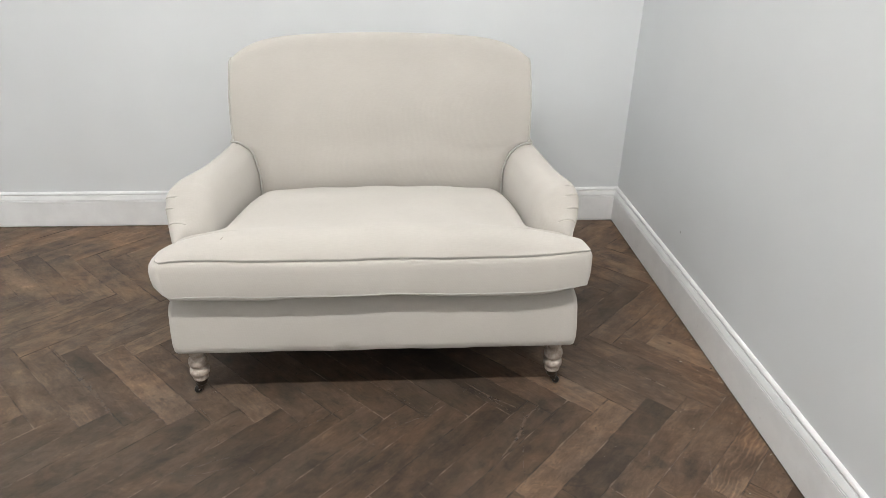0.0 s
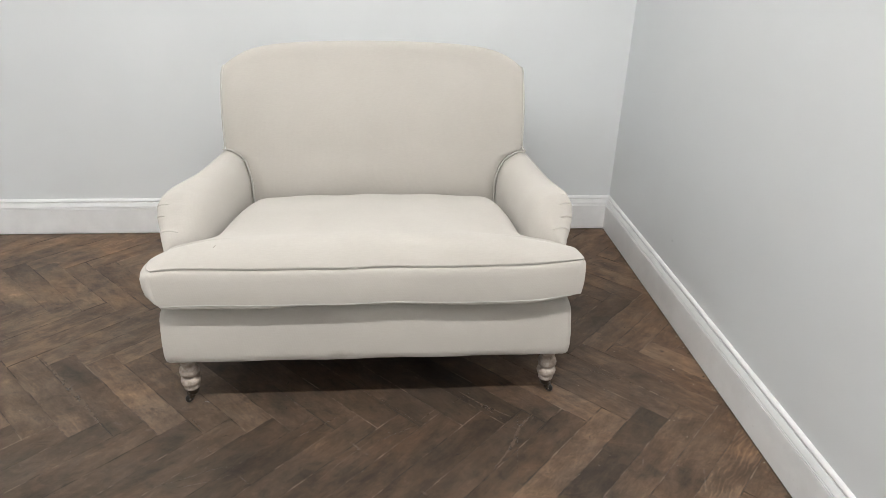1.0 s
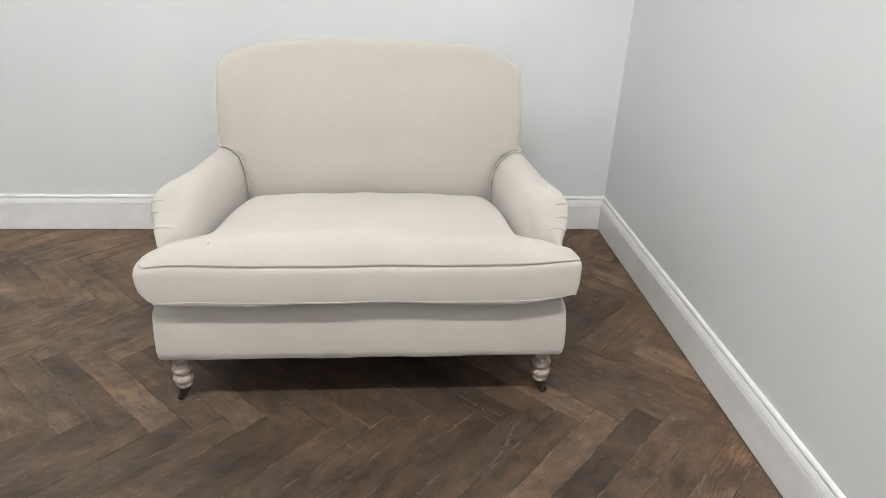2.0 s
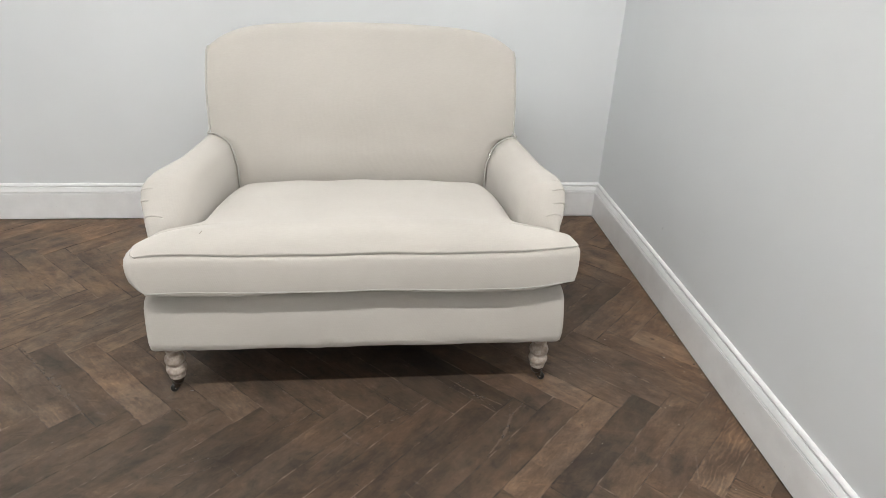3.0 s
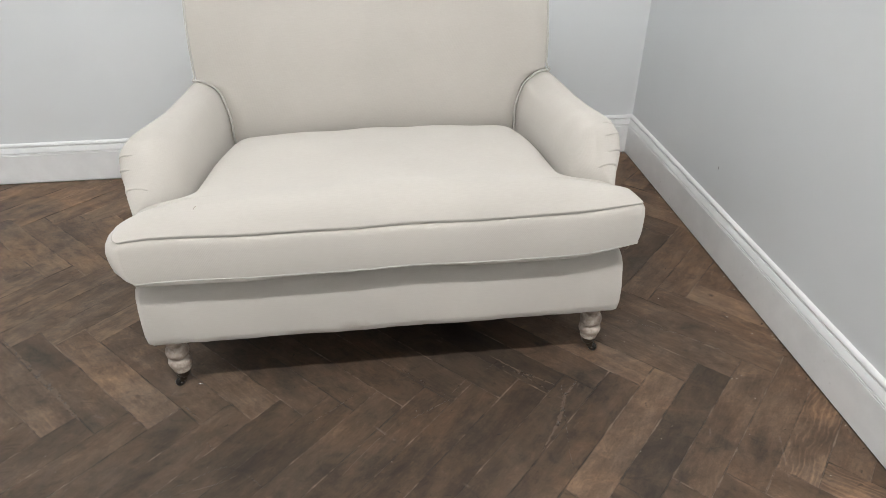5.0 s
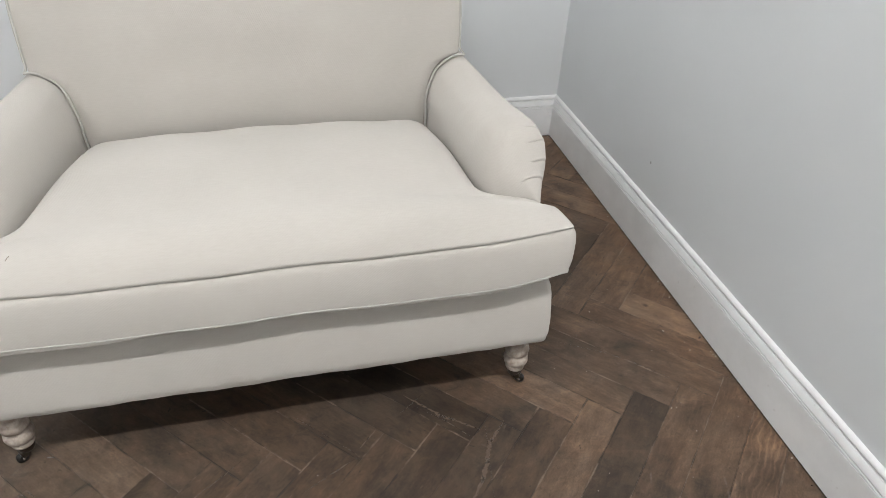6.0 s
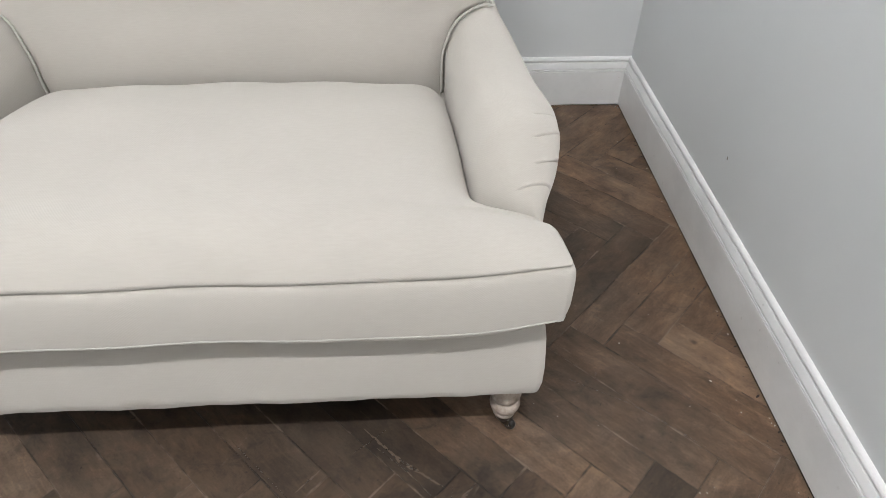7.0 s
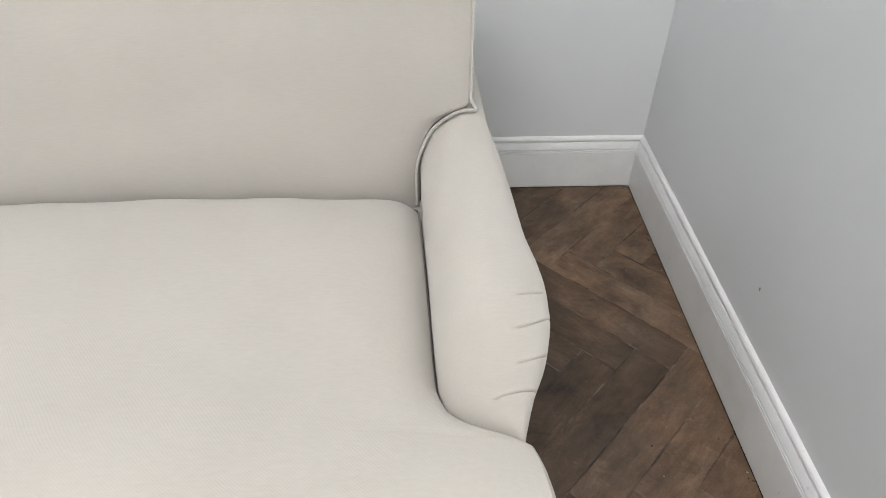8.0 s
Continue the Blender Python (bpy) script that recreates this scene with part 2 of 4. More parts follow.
    links.new(mapped(nodes, links, v, (1.0, 1.6, 1)), vor.inputs["Vector"])
    knot = ramp(nodes, links, vor.outputs["Distance"], [(0.015, (0.75, 0.75, 0.75)), (0.06, (0, 0, 0))])
    col = mix_rgb(nodes, links, knot, col, (0.026, 0.019, 0.014, 1))
    links.new(col, b.inputs["Base Color"])
    rough = math_node(nodes, links, "ADD", math_node(nodes, links, "MULTIPLY", blotch, 0.30), 0.42)
    links.new(rough, b.inputs["Roughness"])
    b.inputs["Specular IOR Level"].default_value = 0.38
    h = math_node(nodes, links, "ADD", math_node(nodes, links, "MULTIPLY", fibre, 0.6), math_node(nodes, links, "MULTIPLY", wave.outputs["Fac"], math_node(nodes, links, "MULTIPLY", parts.outputs[1], 0.8)))
    first = bump(nodes, links, b, h, 0.30, 0.0012)
    second = bump(nodes, links, b, math_node(nodes, links, "ADD", mottle, math_node(nodes, links, "MULTIPLY", chip, 0.7)), 0.28, 0.002, first)
    bump(nodes, links, b, cloud, 0.25, 0.006, second)
    return m


def plain(name, colour, rough, metal=0.0, scale=40.0, vary=0.25):
    m, nodes, links, b = material(name)
    v = coords(nodes)
    n = noise_tex(nodes, links, v, scale, 4.0)
    lo, hi = tuple(c * (1 - vary) for c in colour), tuple(min(1, c * (1 + vary)) for c in colour)
    links.new(ramp(nodes, links, n, [(0.3, lo), (0.7, hi)]), b.inputs["Base Color"])
    b.inputs["Roughness"].default_value, b.inputs["Metallic"].default_value = rough, metal
    bump(nodes, links, b, n, 0.15, 0.001)
    return m


def leg_wood():
    """Limed, washed oak of turned legs."""
    m, nodes, links, b = material("limed_oak")
    v = coords(nodes)
    grain = noise_tex(nodes, links, mapped(nodes, links, v, (60, 60, 9)), 3.0, 4.0, 0.6, 0.2)
    wash = noise_tex(nodes, links, mapped(nodes, links, v, (1, 1, 1.6)), 38.0, 3.0, 0.55)
    lime = ramp(nodes, links, wash, [(0.34, (0.30, 0.24, 0.195)), (0.50, (0.42, 0.355, 0.305)), (0.66, (0.54, 0.475, 0.42))])
    col = mix_rgb(nodes, links, 0.4, lime, ramp(nodes, links, grain, [(0.34, (0.62, 0.58, 0.55)), (0.52, (1, 1, 1))]), "MULTIPLY")
    links.new(col, b.inputs["Base Color"])
    b.inputs["Roughness"].default_value = 0.5
    bump(nodes, links, b, grain, 0.08, 0.0006)
    return m


LINEN = linen("cream_linen", (0.550, 0.520, 0.479))
BASE_LINEN = linen("soiled_cream_linen", (0.550, 0.520, 0.479), (-0.090, -0.524, 0.192 * 2.2))
PIPE = linen("cream_piping", (0.54, 0.524, 0.489))
WALL = paint("pale_grey_wall_paint", (0.768, 0.789, 0.803), 0.5, 0.10)
FAR_WALL = paint("grey_wall_paint", (0.80, 0.80, 0.79), 0.6, 0.10)
CEILING = paint("white_ceiling_paint", (0.8, 0.8, 0.79), 0.8, 0.1)
BOARD = board_paint()
OAK = plank_wood()
LEG = leg_wood()
SUBFLOOR = plain("dark_subfloor", (0.03, 0.022, 0.017), 0.95)
BRASS = plain("tarnished_metal", (0.10, 0.085, 0.07), 0.38, 0.9)
RUBBER = plain("black_caster_resin", (0.012, 0.011, 0.010), 0.28)
LINING = plain("black_dust_cover", (0.045, 0.045, 0.047), 0.95)
DUST = plain("pale_debris", (0.42, 0.38, 0.33), 0.9)
FLUFF = plain("grey_fluff", (0.22, 0.225, 0.24), 0.95)
CHIP = plain("dark_debris", (0.03, 0.022, 0.018), 0.8)
STEEL = plain("bright_steel", (0.6, 0.6, 0.6), 0.25, 1.0)
GREY_MARK = plain("grey_rub_mark", (0.36, 0.35, 0.34), 0.7)
THREAD = plain("brown_thread", (0.30, 0.26, 0.22), 0.9)


# ---------------------------------------------------------------- builders
def mesh_from(name, verts, faces, mat, smooth=True, uvs=None):
    me = bpy.data.meshes.new(name)
    me.from_pydata([tuple(map(float, v)) for v in verts], [], faces)
    me.validate()
    me.materials.append(mat)
    if smooth:
        me.polygons.foreach_set("use_smooth", [True] * len(me.polygons))
    if uvs is not None:
        layer = me.uv_layers.new(name="UVMap")
        for loop in me.loops:
            layer.data[loop.index].uv = uvs[loop.vertex_index]
    me.update()
    return me


def part_of(name, me, parent, label="", where=(0, 0, 0)):
    ob = new(name, me)
    ob.parent = parent
    ob.location = where
    return tagged(ob, label) if label else ob


def grid_faces(rows, cols, closed=False, offset=0):
    out = []
    for i in range(rows - 1):
        for j in range(cols if closed else cols - 1):
            k = (j + 1) % cols
            out.append((offset + i * cols + j, offset + i * cols + k, offset + (i + 1) * cols + k, offset + (i + 1) * cols + j))
    return out


def spline(knots, x):
    """Smooth curve through (x, value) knots (monotone cubic), for a float or an array."""
    xs, ys = np.array([k[0] for k in knots], float), np.array([k[1] for k in knots], float)
    d = np.diff(ys) / np.diff(xs)
    m = np.empty(len(xs))
    m[0], m[-1] = d[0], d[-1]
    for i in range(1, len(xs) - 1):
        m[i] = 0 if d[i - 1] * d[i] <= 0 else 2 * d[i - 1] * d[i] / (d[i - 1] + d[i])
    x = np.clip(x, xs[0], xs[-1])
    i = np.clip(np.searchsorted(xs, x, side="right") - 1, 0, len(xs) - 2)
    h = xs[i + 1] - xs[i]
    t = (x - xs[i]) / h
    return (2 * t**3 - 3 * t**2 + 1) * ys[i] + (t**3 - 2 * t**2 + t) * h * m[i] + (-2 * t**3 + 3 * t**2) * ys[i + 1] + (t**3 - t**2) * h * m[i + 1]


def facing_out(me):
    """All faces wound the same way, outwards."""
    bm = bmesh.new()
    bm.from_mesh(me)
    bmesh.ops.recalc_face_normals(bm, faces=bm.faces)
    bm.to_mesh(me)
    bm.free()
    return me


def cord(name, points, radius, mat, sides=8):
    """A round cord along a line of points."""
    pts = [Vector(p) for p in points]
    verts, n = [], len(pts)
    up = Vector((0.13, 0.21, 1)).normalized()
    for i, p in enumerate(pts):
        d = (pts[min(i + 1, n - 1)] - pts[max(i - 1, 0)]).normalized()
        a = d.cross(up)
        a = a.normalized() if a.length > 1e-4 else Vector((1, 0, 0))
        c = a.cross(d).normalized()
        up = c
        for k in range(sides):
            w = 2 * math.pi * k / sides
            verts.append(p + radius * (math.cos(w) * a + math.sin(w) * c))
    faces = grid_faces(n, sides, closed=True)
    faces += [tuple(range(sides))[::-1], tuple(range((n - 1) * sides, n * sides))]
    return facing_out(mesh_from(name, verts, faces, mat))


def lathe(name, profile, mat, sides=28):
    verts = [(r * math.cos(2 * math.pi * k / sides), r * math.sin(2 * math.pi * k / sides), z) for r, z in profile for k in range(sides)]
    faces = grid_faces(len(profile), sides, closed=True)
    faces += [tuple(range(sides))[::-1], tuple(range((len(profile) - 1) * sides, len(profile) * sides))]
    return facing_out(mesh_from(name, verts, faces, mat))


def box_mesh(name, lo, hi, mat, bevel=0.0, segments=2):
    bm = bmesh.new()
    bmesh.ops.create_cube(bm, size=1.0)
    for v in bm.verts:
        v.co = Vector([(a + b) / 2 + c * (b - a) for a, b, c in zip(lo, hi, v.co)])
    if bevel:
        bmesh.ops.bevel(bm, geom=bm.edges[:], offset=bevel, segments=segments, affect="EDGES", profile=0.5)
    me = bpy.data.meshes.new(name)
    bm.to_mesh(me)
    bm.free()
    me.materials.append(mat)
    return me


# ---------------------------------------------------------------- room
# south and west walls are unseen; set near and pale to bounce light
WEST, SOUTH, HIGH, THICK = -7.0, -4.7, 3.3, 0.12
for name, lo, hi in (
    ("wall_north", (WEST - THICK, 0, -0.05), (THICK, THICK, HIGH)),
    ("wall_east", (0, SOUTH - THICK, -0.05), (THICK, 0, HIGH)),
    ("wall_south", (WEST - THICK, SOUTH - THICK, -0.05), (0, SOUTH, HIGH)),
    ("wall_west", (WEST - THICK, SOUTH, -0.05), (WEST, 0, HIGH)),
):
    seen = name in ("wall_north", "wall_east")
    tagged(new(name, box_mesh(name, lo, hi, WALL if seen else FAR_WALL)), "smooth pale grey painted plaster wall" if seen else "unseen plain pale grey wall that closes the room", "wall", kind="structure")
tagged(new("ceiling", box_mesh("ceiling", (WEST - THICK, SOUTH - THICK, HIGH), (THICK, THICK, HIGH + 0.1), CEILING)), "plain white painted ceiling", "ceiling", kind="structure")
floor = new("floor", box_mesh("floor", (WEST - 0.05, SOUTH - 0.05, -0.06), (0.05, 0.05, -0.012), SUBFLOOR))
tagged(floor, "worn dark oak herringbone parquet floor", "floor", kind="structure")



def batten_lamp(middle, length, glow, colour):
    """A ceiling batten: enamelled spine, opal half-round diffuser, two end caps."""
    opal, nodes, links, b = material("glowing_opal_diffuser")
    b.inputs["Base Color"].default_value = (0.9, 0.9, 0.9, 1)
    b.inputs["Emission Color"].default_value = (*colour, 1)
    b.inputs["Emission Strength"].default_value = glow
    lamp = new("batten_lamp")
    lamp.location = (*middle, HIGH)
    tagged(lamp, "long white ceiling batten with a glowing opal diffuser", "ceiling lamp", group="ceiling battens")
    half = length / 2
    part_of("body", box_mesh("body", (-half, -0.032, -0.024), (half, 0.032, 0.0), CEILING, 0.003), lamp)
    arc = [(0.040 * math.cos(math.pi * k / 14), -0.024 - 0.046 * math.sin(math.pi * k / 14)) for k in range(15)]
    verts = [(x, y, z) for x in (-half + 0.012, half - 0.012) for y, z in arc]
    me = mesh_from("diffuser", verts, grid_faces(2, 15) + [tuple(range(15)), tuple(range(15, 30))], opal)
    part_of("diffuser", facing_out(me), lamp, "glowing opal diffuser")
    for side in (-1, 1):
        x0, x1 = sorted((side * half, side * (half - 0.012)))
        part_of("end_cap", box_mesh("end_cap", (x0, -0.042, -0.072), (x1, 0.042, -0.024), CEILING, 0.003), lamp)


for spec in BATTENS:
    batten_lamp(*spec)

# moulded skirting board: flat face, quirk, bead, groove, rounded top
BOARD_PROFILE = [(0.0, 0.0018), (0.0165, 0.0018), (0.0172, 0.003), (0.0172, 0.1230), (0.0168, 0.1240), (0.0140, 0.1244), (0.0140, 0.1257), (0.0166, 0.1262), (0.0168, 0.1282), (0.0160, 0.1300),
                 (0.0120, 0.1306), (0.0118, 0.1328), (0.0156, 0.1335), (0.0158, 0.1348), (0.0152, 0.1375), (0.0138, 0.1415), (0.0120, 0.1465), (0.0100, 0.1515), (0.0090, 0.1535), (0.0050, 0.1542),
                 (0.0050, 0.1574), (0.0088, 0.1580), (0.0098, 0.1600), (0.0098, 0.1622), (0.0090, 0.1648), (0.0070, 0.1680), (0.0044, 0.1702), (0.0018, 0.1717), (0.0, 0.1720)]


def skirting(name, corner_a, corner_b, inward):
    """A board from corner to corner, mitred at 45 degrees at both ends."""
    a, b, n = Vector(corner_a), Vector(corner_b), Vector(inward)
    along = (b - a).normalized()
    verts = [a + n * d + along * d + Vector((0, 0, z)) for d, z in BOARD_PROFILE]
    verts += [b + n * d - along * d + Vector((0, 0, z)) for d, z in BOARD_PROFILE]
    k = len(BOARD_PROFILE)
    faces = [(i, i + 1, k + i + 1, k + i) for i in range(k - 1)] + [tuple(range(k)), tuple(range(k, 2 * k))[::-1]]
    me = mesh_from(name, verts, faces, BOARD, smooth=False)
    bm = bmesh.new()
    bm.from_mesh(me)
    bmesh.ops.recalc_face_normals(bm, faces=bm.faces)
    bm.to_mesh(me)
    bm.free()
    return tagged(new(name, me), "white satin-painted moulded skirting board, slightly scuffed", "skirting board", kind="structure")


skirting("baseboard_north", (WEST, 0, 0), (0, 0, 0), (0, -1, 0))
skirting("baseboard_east", (0, 0, 0), (0, SOUTH, 0), (-1, 0, 0))
skirting("baseboard_south", (0, SOUTH, 0), (WEST, SOUTH, 0), (0, 1, 0))
skirting("baseboard_west", (WEST, SOUTH, 0), (WEST, 0, 0), (1, 0, 0))

# ---------------------------------------------------------------- sofa
CX, FRONT = -1.131, -1.322
sofa = new("loveseat")
sofa.location = (CX, -0.8, 0)
tagged(sofa, "cream linen rolled-arm loveseat with one seat cushion on turned castor legs", "sofa")


def sofa_mesh(name, verts, faces, mat, smooth=True):
    """A mesh from points given as (offset from the sofa's middle, y, z) in the room."""
    return facing_out(mesh_from(name, [(s, y + 0.8, z) for s, y, z in verts], faces, mat, smooth))


def sofa_cord(name, points, radius, parent):
    return part_of(name, cord(name, [(s, y + 0.8, z) for s, y, z in points], radius, PIPE), parent)


def eased(points, reach):
    """The same line with its corners rounded off over that reach."""
    fine = []
    for a, b in zip(points, points[1:]):
        a, b = Vector(a), Vector(b)
        n = max(1, round((b - a).length / 0.002))
        fine += [a.lerp(b, k / n) for k in range(n)]
    fine.append(Vector(points[-1]))
    w, out = round(reach / 0.002), []
    for i in range(len(fine)):
        k = min(w, i, len(fine) - 1 - i)
        out.append(sum(fine[i - k:i + k + 1], Vector()) / (2 * k + 1))
    return out[::2]


# upholstered base: front rail with a soft top edge, sides and back
def base_shape():
    outline = []
    hw, r = 0.601, 0.016
    y0, y1 = FRONT, -0.24
    for cx, cy, start in ((hw - r, y0 + r, -90), (hw - r, y1 - r, 0), (-hw + r, y1 - r, 90), (-hw + r, y0 + r, 180)):
        for k in range(7):
            a = radians(start + 15 * k)
            outline.append((cx + r * math.cos(a), cy + r * math.sin(a)))
    # extra points along the front, for the slight sag of the cloth
    dense = []
    for i, p in enumerate(outline):
        q = outline[(i + 1) % len(outline)]
        n = max(1, int(math.dist(p, q) / 0.04))
        dense += [(p[0] + (q[0] - p[0]) * k / n, p[1] + (q[1] - p[1]) * k / n) for k in range(n)]
    rings = [(0.170, 0.012), (0.172, 0.004), (0.178, -0.0008), (0.20, -0.0030), (0.24, -0.0022), (0.28, 0.0004), (0.31, 0.0040), (0.330, 0.0100), (0.345, 0.021), (0.353, 0.036), (0.356, 0.06)]
    verts = []
    for z, inset in rings:
        for s, y in dense:
            wob = 0.0012 * math.sin(s * 23 + z * 40) + 0.0010 * math.sin(s * 61 + 1.3)
            fs, fy = (hw - (0.45 if inset > 0 else 1) * inset) / hw, inset + wob
            verts.append((s * fs, y + (fy if y < -0.8 else -fy) * min(1, abs(y + 0.78) / 0.5), z + 0.0008 * math.sin(s * 17 + 0.5)))
    n = len(dense)
    faces = grid_faces(len(rings), n, closed=True) + [tuple(range(n))[::-1], tuple(range((len(rings) - 1) * n, len(rings) * n))]
    return sofa_mesh("base", verts, faces, BASE_LINEN)


base = part_of("base", base_shape(), sofa)
part_of("dust_cover", box_mesh("dust_cover", (-0.575, -0.495, 0.164), (0.575, 0.535, 0.169), LINING), sofa, "black cloth under the frame")


# the back's west edge and the top of the arm beside it are drawn in a little
def drawn_in(z):
    return 0.011 * min(max((z - 0.50) / 0.08, 0), 1)


# arms: a roll over an upright panel, nosed and pleated at the front
def arm_section(y, side):
    inner = float(spline([(-1.200, 0.588), (-1.189, 0.560), (-1.175, 0.530), (-1.157, 0.510), (-1.132, 0.495), (-1.09, 0.487), (-0.9, 0.479), (-0.55, 0.468), (-0.3, 0.466)], y))
    # the west arm is stuffed fuller towards its front
    if side < 0:
        outer = float(spline([(-1.200, 0.590), (-1.188, 0.596), (-1.172, 0.603), (-1.150, 0.612), (-1.115, 0.624), (-1.08, 0.638), (-1.03, 0.648), (-0.98, 0.645), (-0.9, 0.631), (-0.8, 0.612), (-0.7, 0.606), (-0.6, 0.599), (-0.55, 0.595), (-0.3, 0.589)], y))
        top = float(spline([(-1.200, 0.460), (-1.190, 0.485), (-1.173, 0.511), (-1.14, 0.538), (-1.115, 0.554), (-1.08, 0.578), (-1.03, 0.599), (-0.98, 0.602), (-0.9, 0.596), (-0.8, 0.589), (-0.7, 0.583), (-0.6, 0.579), (-0.55, 0.577), (-0.3, 0.573)], y))
    else:
        outer = float(spline([(-1.200, 0.591), (-1.188, 0.594), (-1.172, 0.599), (-1.150, 0.607), (-1.115, 0.624), (-1.08, 0.631), (-1.03, 0.633), (-0.98, 0.631), (-0.9, 0.623), (-0.8, 0.621), (-0.7, 0.616), (-0.6, 0.606), (-0.55, 0.601), (-0.3, 0.595)], y))
        top = float(spline([(-1.200, 0.463), (-1.190, 0.488), (-1.173, 0.514), (-1.14, 0.548), (-1.115, 0.574), (-1.08, 0.599), (-1.03, 0.604), (-0.98, 0.598), (-0.9, 0.588), (-0.8, 0.575), (-0.7, 0.569), (-0.6, 0.569), (-0.55, 0.568), (-0.3, 0.563)], y))
    low, w = 0.34, outer - inner
    side = min(0.598, outer - 0.004)
    m = min(max((y + 1.0) / 0.42, 0), 1)
    tall = top - low

    def at(fs, fz, bs, bz):
        return (inner + w * (fs + (bs - fs) * m), low + tall * (fz + (bz - fz) * m))

    knots = [(inner, low - 0.02), at(0, 0.3, 0, 0.3), at(-0.01, 0.55, 0.0, 0.5), at(0.05, 0.76, 0.05, 0.65), at(0.19, 0.92, 0.196, 0.84),
             at(0.42, 1.0, 0.425, 0.945), at(0.66, 0.992, 0.63, 0.995), at(0.87, 0.95, 0.82, 0.975), at(0.97, 0.885, 0.945, 0.905), at(1.0, 0.80, 1.0, 0.79),
             at(0.98, 0.66, 0.985, 0.64), (side + 0.35 * (outer - side), low + 0.50 * tall), (side, low + 0.28 * tall), (side + 0.001, low - 0.05), (min(side, 0.598), 0.20)]
    q = np.linspace(0, len(knots) - 1, 71)
    out = []
    for t in q:
        i = int(min(max(math.floor(t), 0), len(knots) - 2))
        f = t - i
        p = [Vector(knots[min(max(j, 0), len(knots) - 1)]) for j in (i - 1, i, i + 1, i + 2)]
        out.append(0.5 * (2 * p[1] + (p[2] - p[0]) * f + (2 * p[0] - 5 * p[1] + 4 * p[2] - p[3]) * f * f + (3 * p[1] - p[0] - 3 * p[2] + p[3]) * f**3))
    return q, out


# pleats: where each crosses the roll, and its stretch round the section
PLEATS = {-1: ((-1.008, 7.3, 8.2), (-1.063, 6.7, 8.8), (-1.100, 7.2, 9.0), (-1.148, 5.4, 9.2)),
          1: ((-1.052, 6.4, 7.3), (-1.090, 6.3, 8.6), (-1.126, 6.5, 8.6), (-1.155, 5.1, 9.0))}


def arm_shape(side):
    ys = [*np.linspace(-0.30, -0.96, 30), *np.linspace(-0.97, -1.17, 40), *np.linspace(-1.173, -1.200, 16)]
    for yk, a, b in PLEATS[side]:
        ys = [y for y in ys if abs(y - yk) > 0.0105] + list(np.linspace(yk - 0.010, yk + 0.010, 31))
    ys = sorted(ys, reverse=True)
    grid = np.concatenate([np.linspace(-1.200, -1.165, 60), np.linspace(-1.164, -0.30, 220)])
    shape = np.array([[tuple(p) for p in arm_section(y, side)[1]] for y in grid])
    q = arm_section(-1.0, side)[0]
    verts, cols = [], 71
    mid = Vector((0.55, 0.47))
    for y in ys:
        # the cloth runs askew over the front of the roll
        skew = float(np.interp(y, [-1.195, -1.15, -1.10, -1.0, -0.88], [0, 0.5, 1, 1, 0]))
        for c, t in enumerate(q):
            ye = max(-1.200, y + 0.012 * skew * (min(max(t, 5), 10) - 7.5))
            p = (float(np.interp(ye, grid, shape[:, c, 0])), float(np.interp(ye, grid, shape[:, c, 1])))
            push, lap = 0.0, 0.0
            for yk, a, b in PLEATS[side]:
                edge = min(max((t - a + 0.3) / 0.6, 0), 1) * min(max((b + 0.3 - t) / 0.6, 0), 1)
                g = y - yk
                push += edge * (0.0008 * math.exp(-((g - 0.005) / 0.005) ** 2) + 0.0006 * math.exp(-((g + 0.006) / 0.006) ** 2) - 0.0150 * math.exp(-(g / 0.0012) ** 2))
                lap += edge * 0.0030 * math.exp(-((g - 0.0020) / 0.0020) ** 2)
            d = (Vector(p) - mid).normalized()
            shift = drawn_in(p[1]) * min(max((y + 1.1) / 0.45, 0), 1) if side < 0 else 0
            verts.append((side * (p[0] + d.x * push) + shift, ye - lap, p[1] + d.y * push))
    faces = grid_faces(len(ys), cols)
    last = (len(ys) - 1) * cols
    faces += [(last + k, last + k + 1, last + cols - 2 - k, last + cols - 1 - k) for k in range(cols // 2 - 1)]
    if side > 0:
        faces = [f[::-1] for f in faces]
    return sofa_mesh("arm", verts, faces, LINEN)


for side in (-1, 1):
    arm = part_of("arm", arm_shape(side), sofa, "low rolled arm with pleated front")


# backrest: leaning, softly crowned, rolled over at the top, wider above the arms
def back_half_width(z):
    return spline([(0.33, 0.456), (0.42, 0.459), (0.48, 0.464), (0.51, 0.472), (0.537, 0.487), (0.559, 0.512), (0.571, 0.542), (0.577, 0.555), (0.582, 0.561), (0.64, 0.562), (0.80, 0.564), (0.95, 0.562)], z)


def back_top(u):
    return 0.948 - 0.026 * u**2 - 0.056 * np.abs(u) ** 8


def back_front(z):
    return spline([(0.33, -0.583), (0.37, -0.588), (0.40, -0.592), (0.44, -0.594), (0.50, -0.588), (0.58, -0.567), (0.68, -0.548), (0.78, -0.510), (0.86, -0.455), (0.95, -0.395)], z)


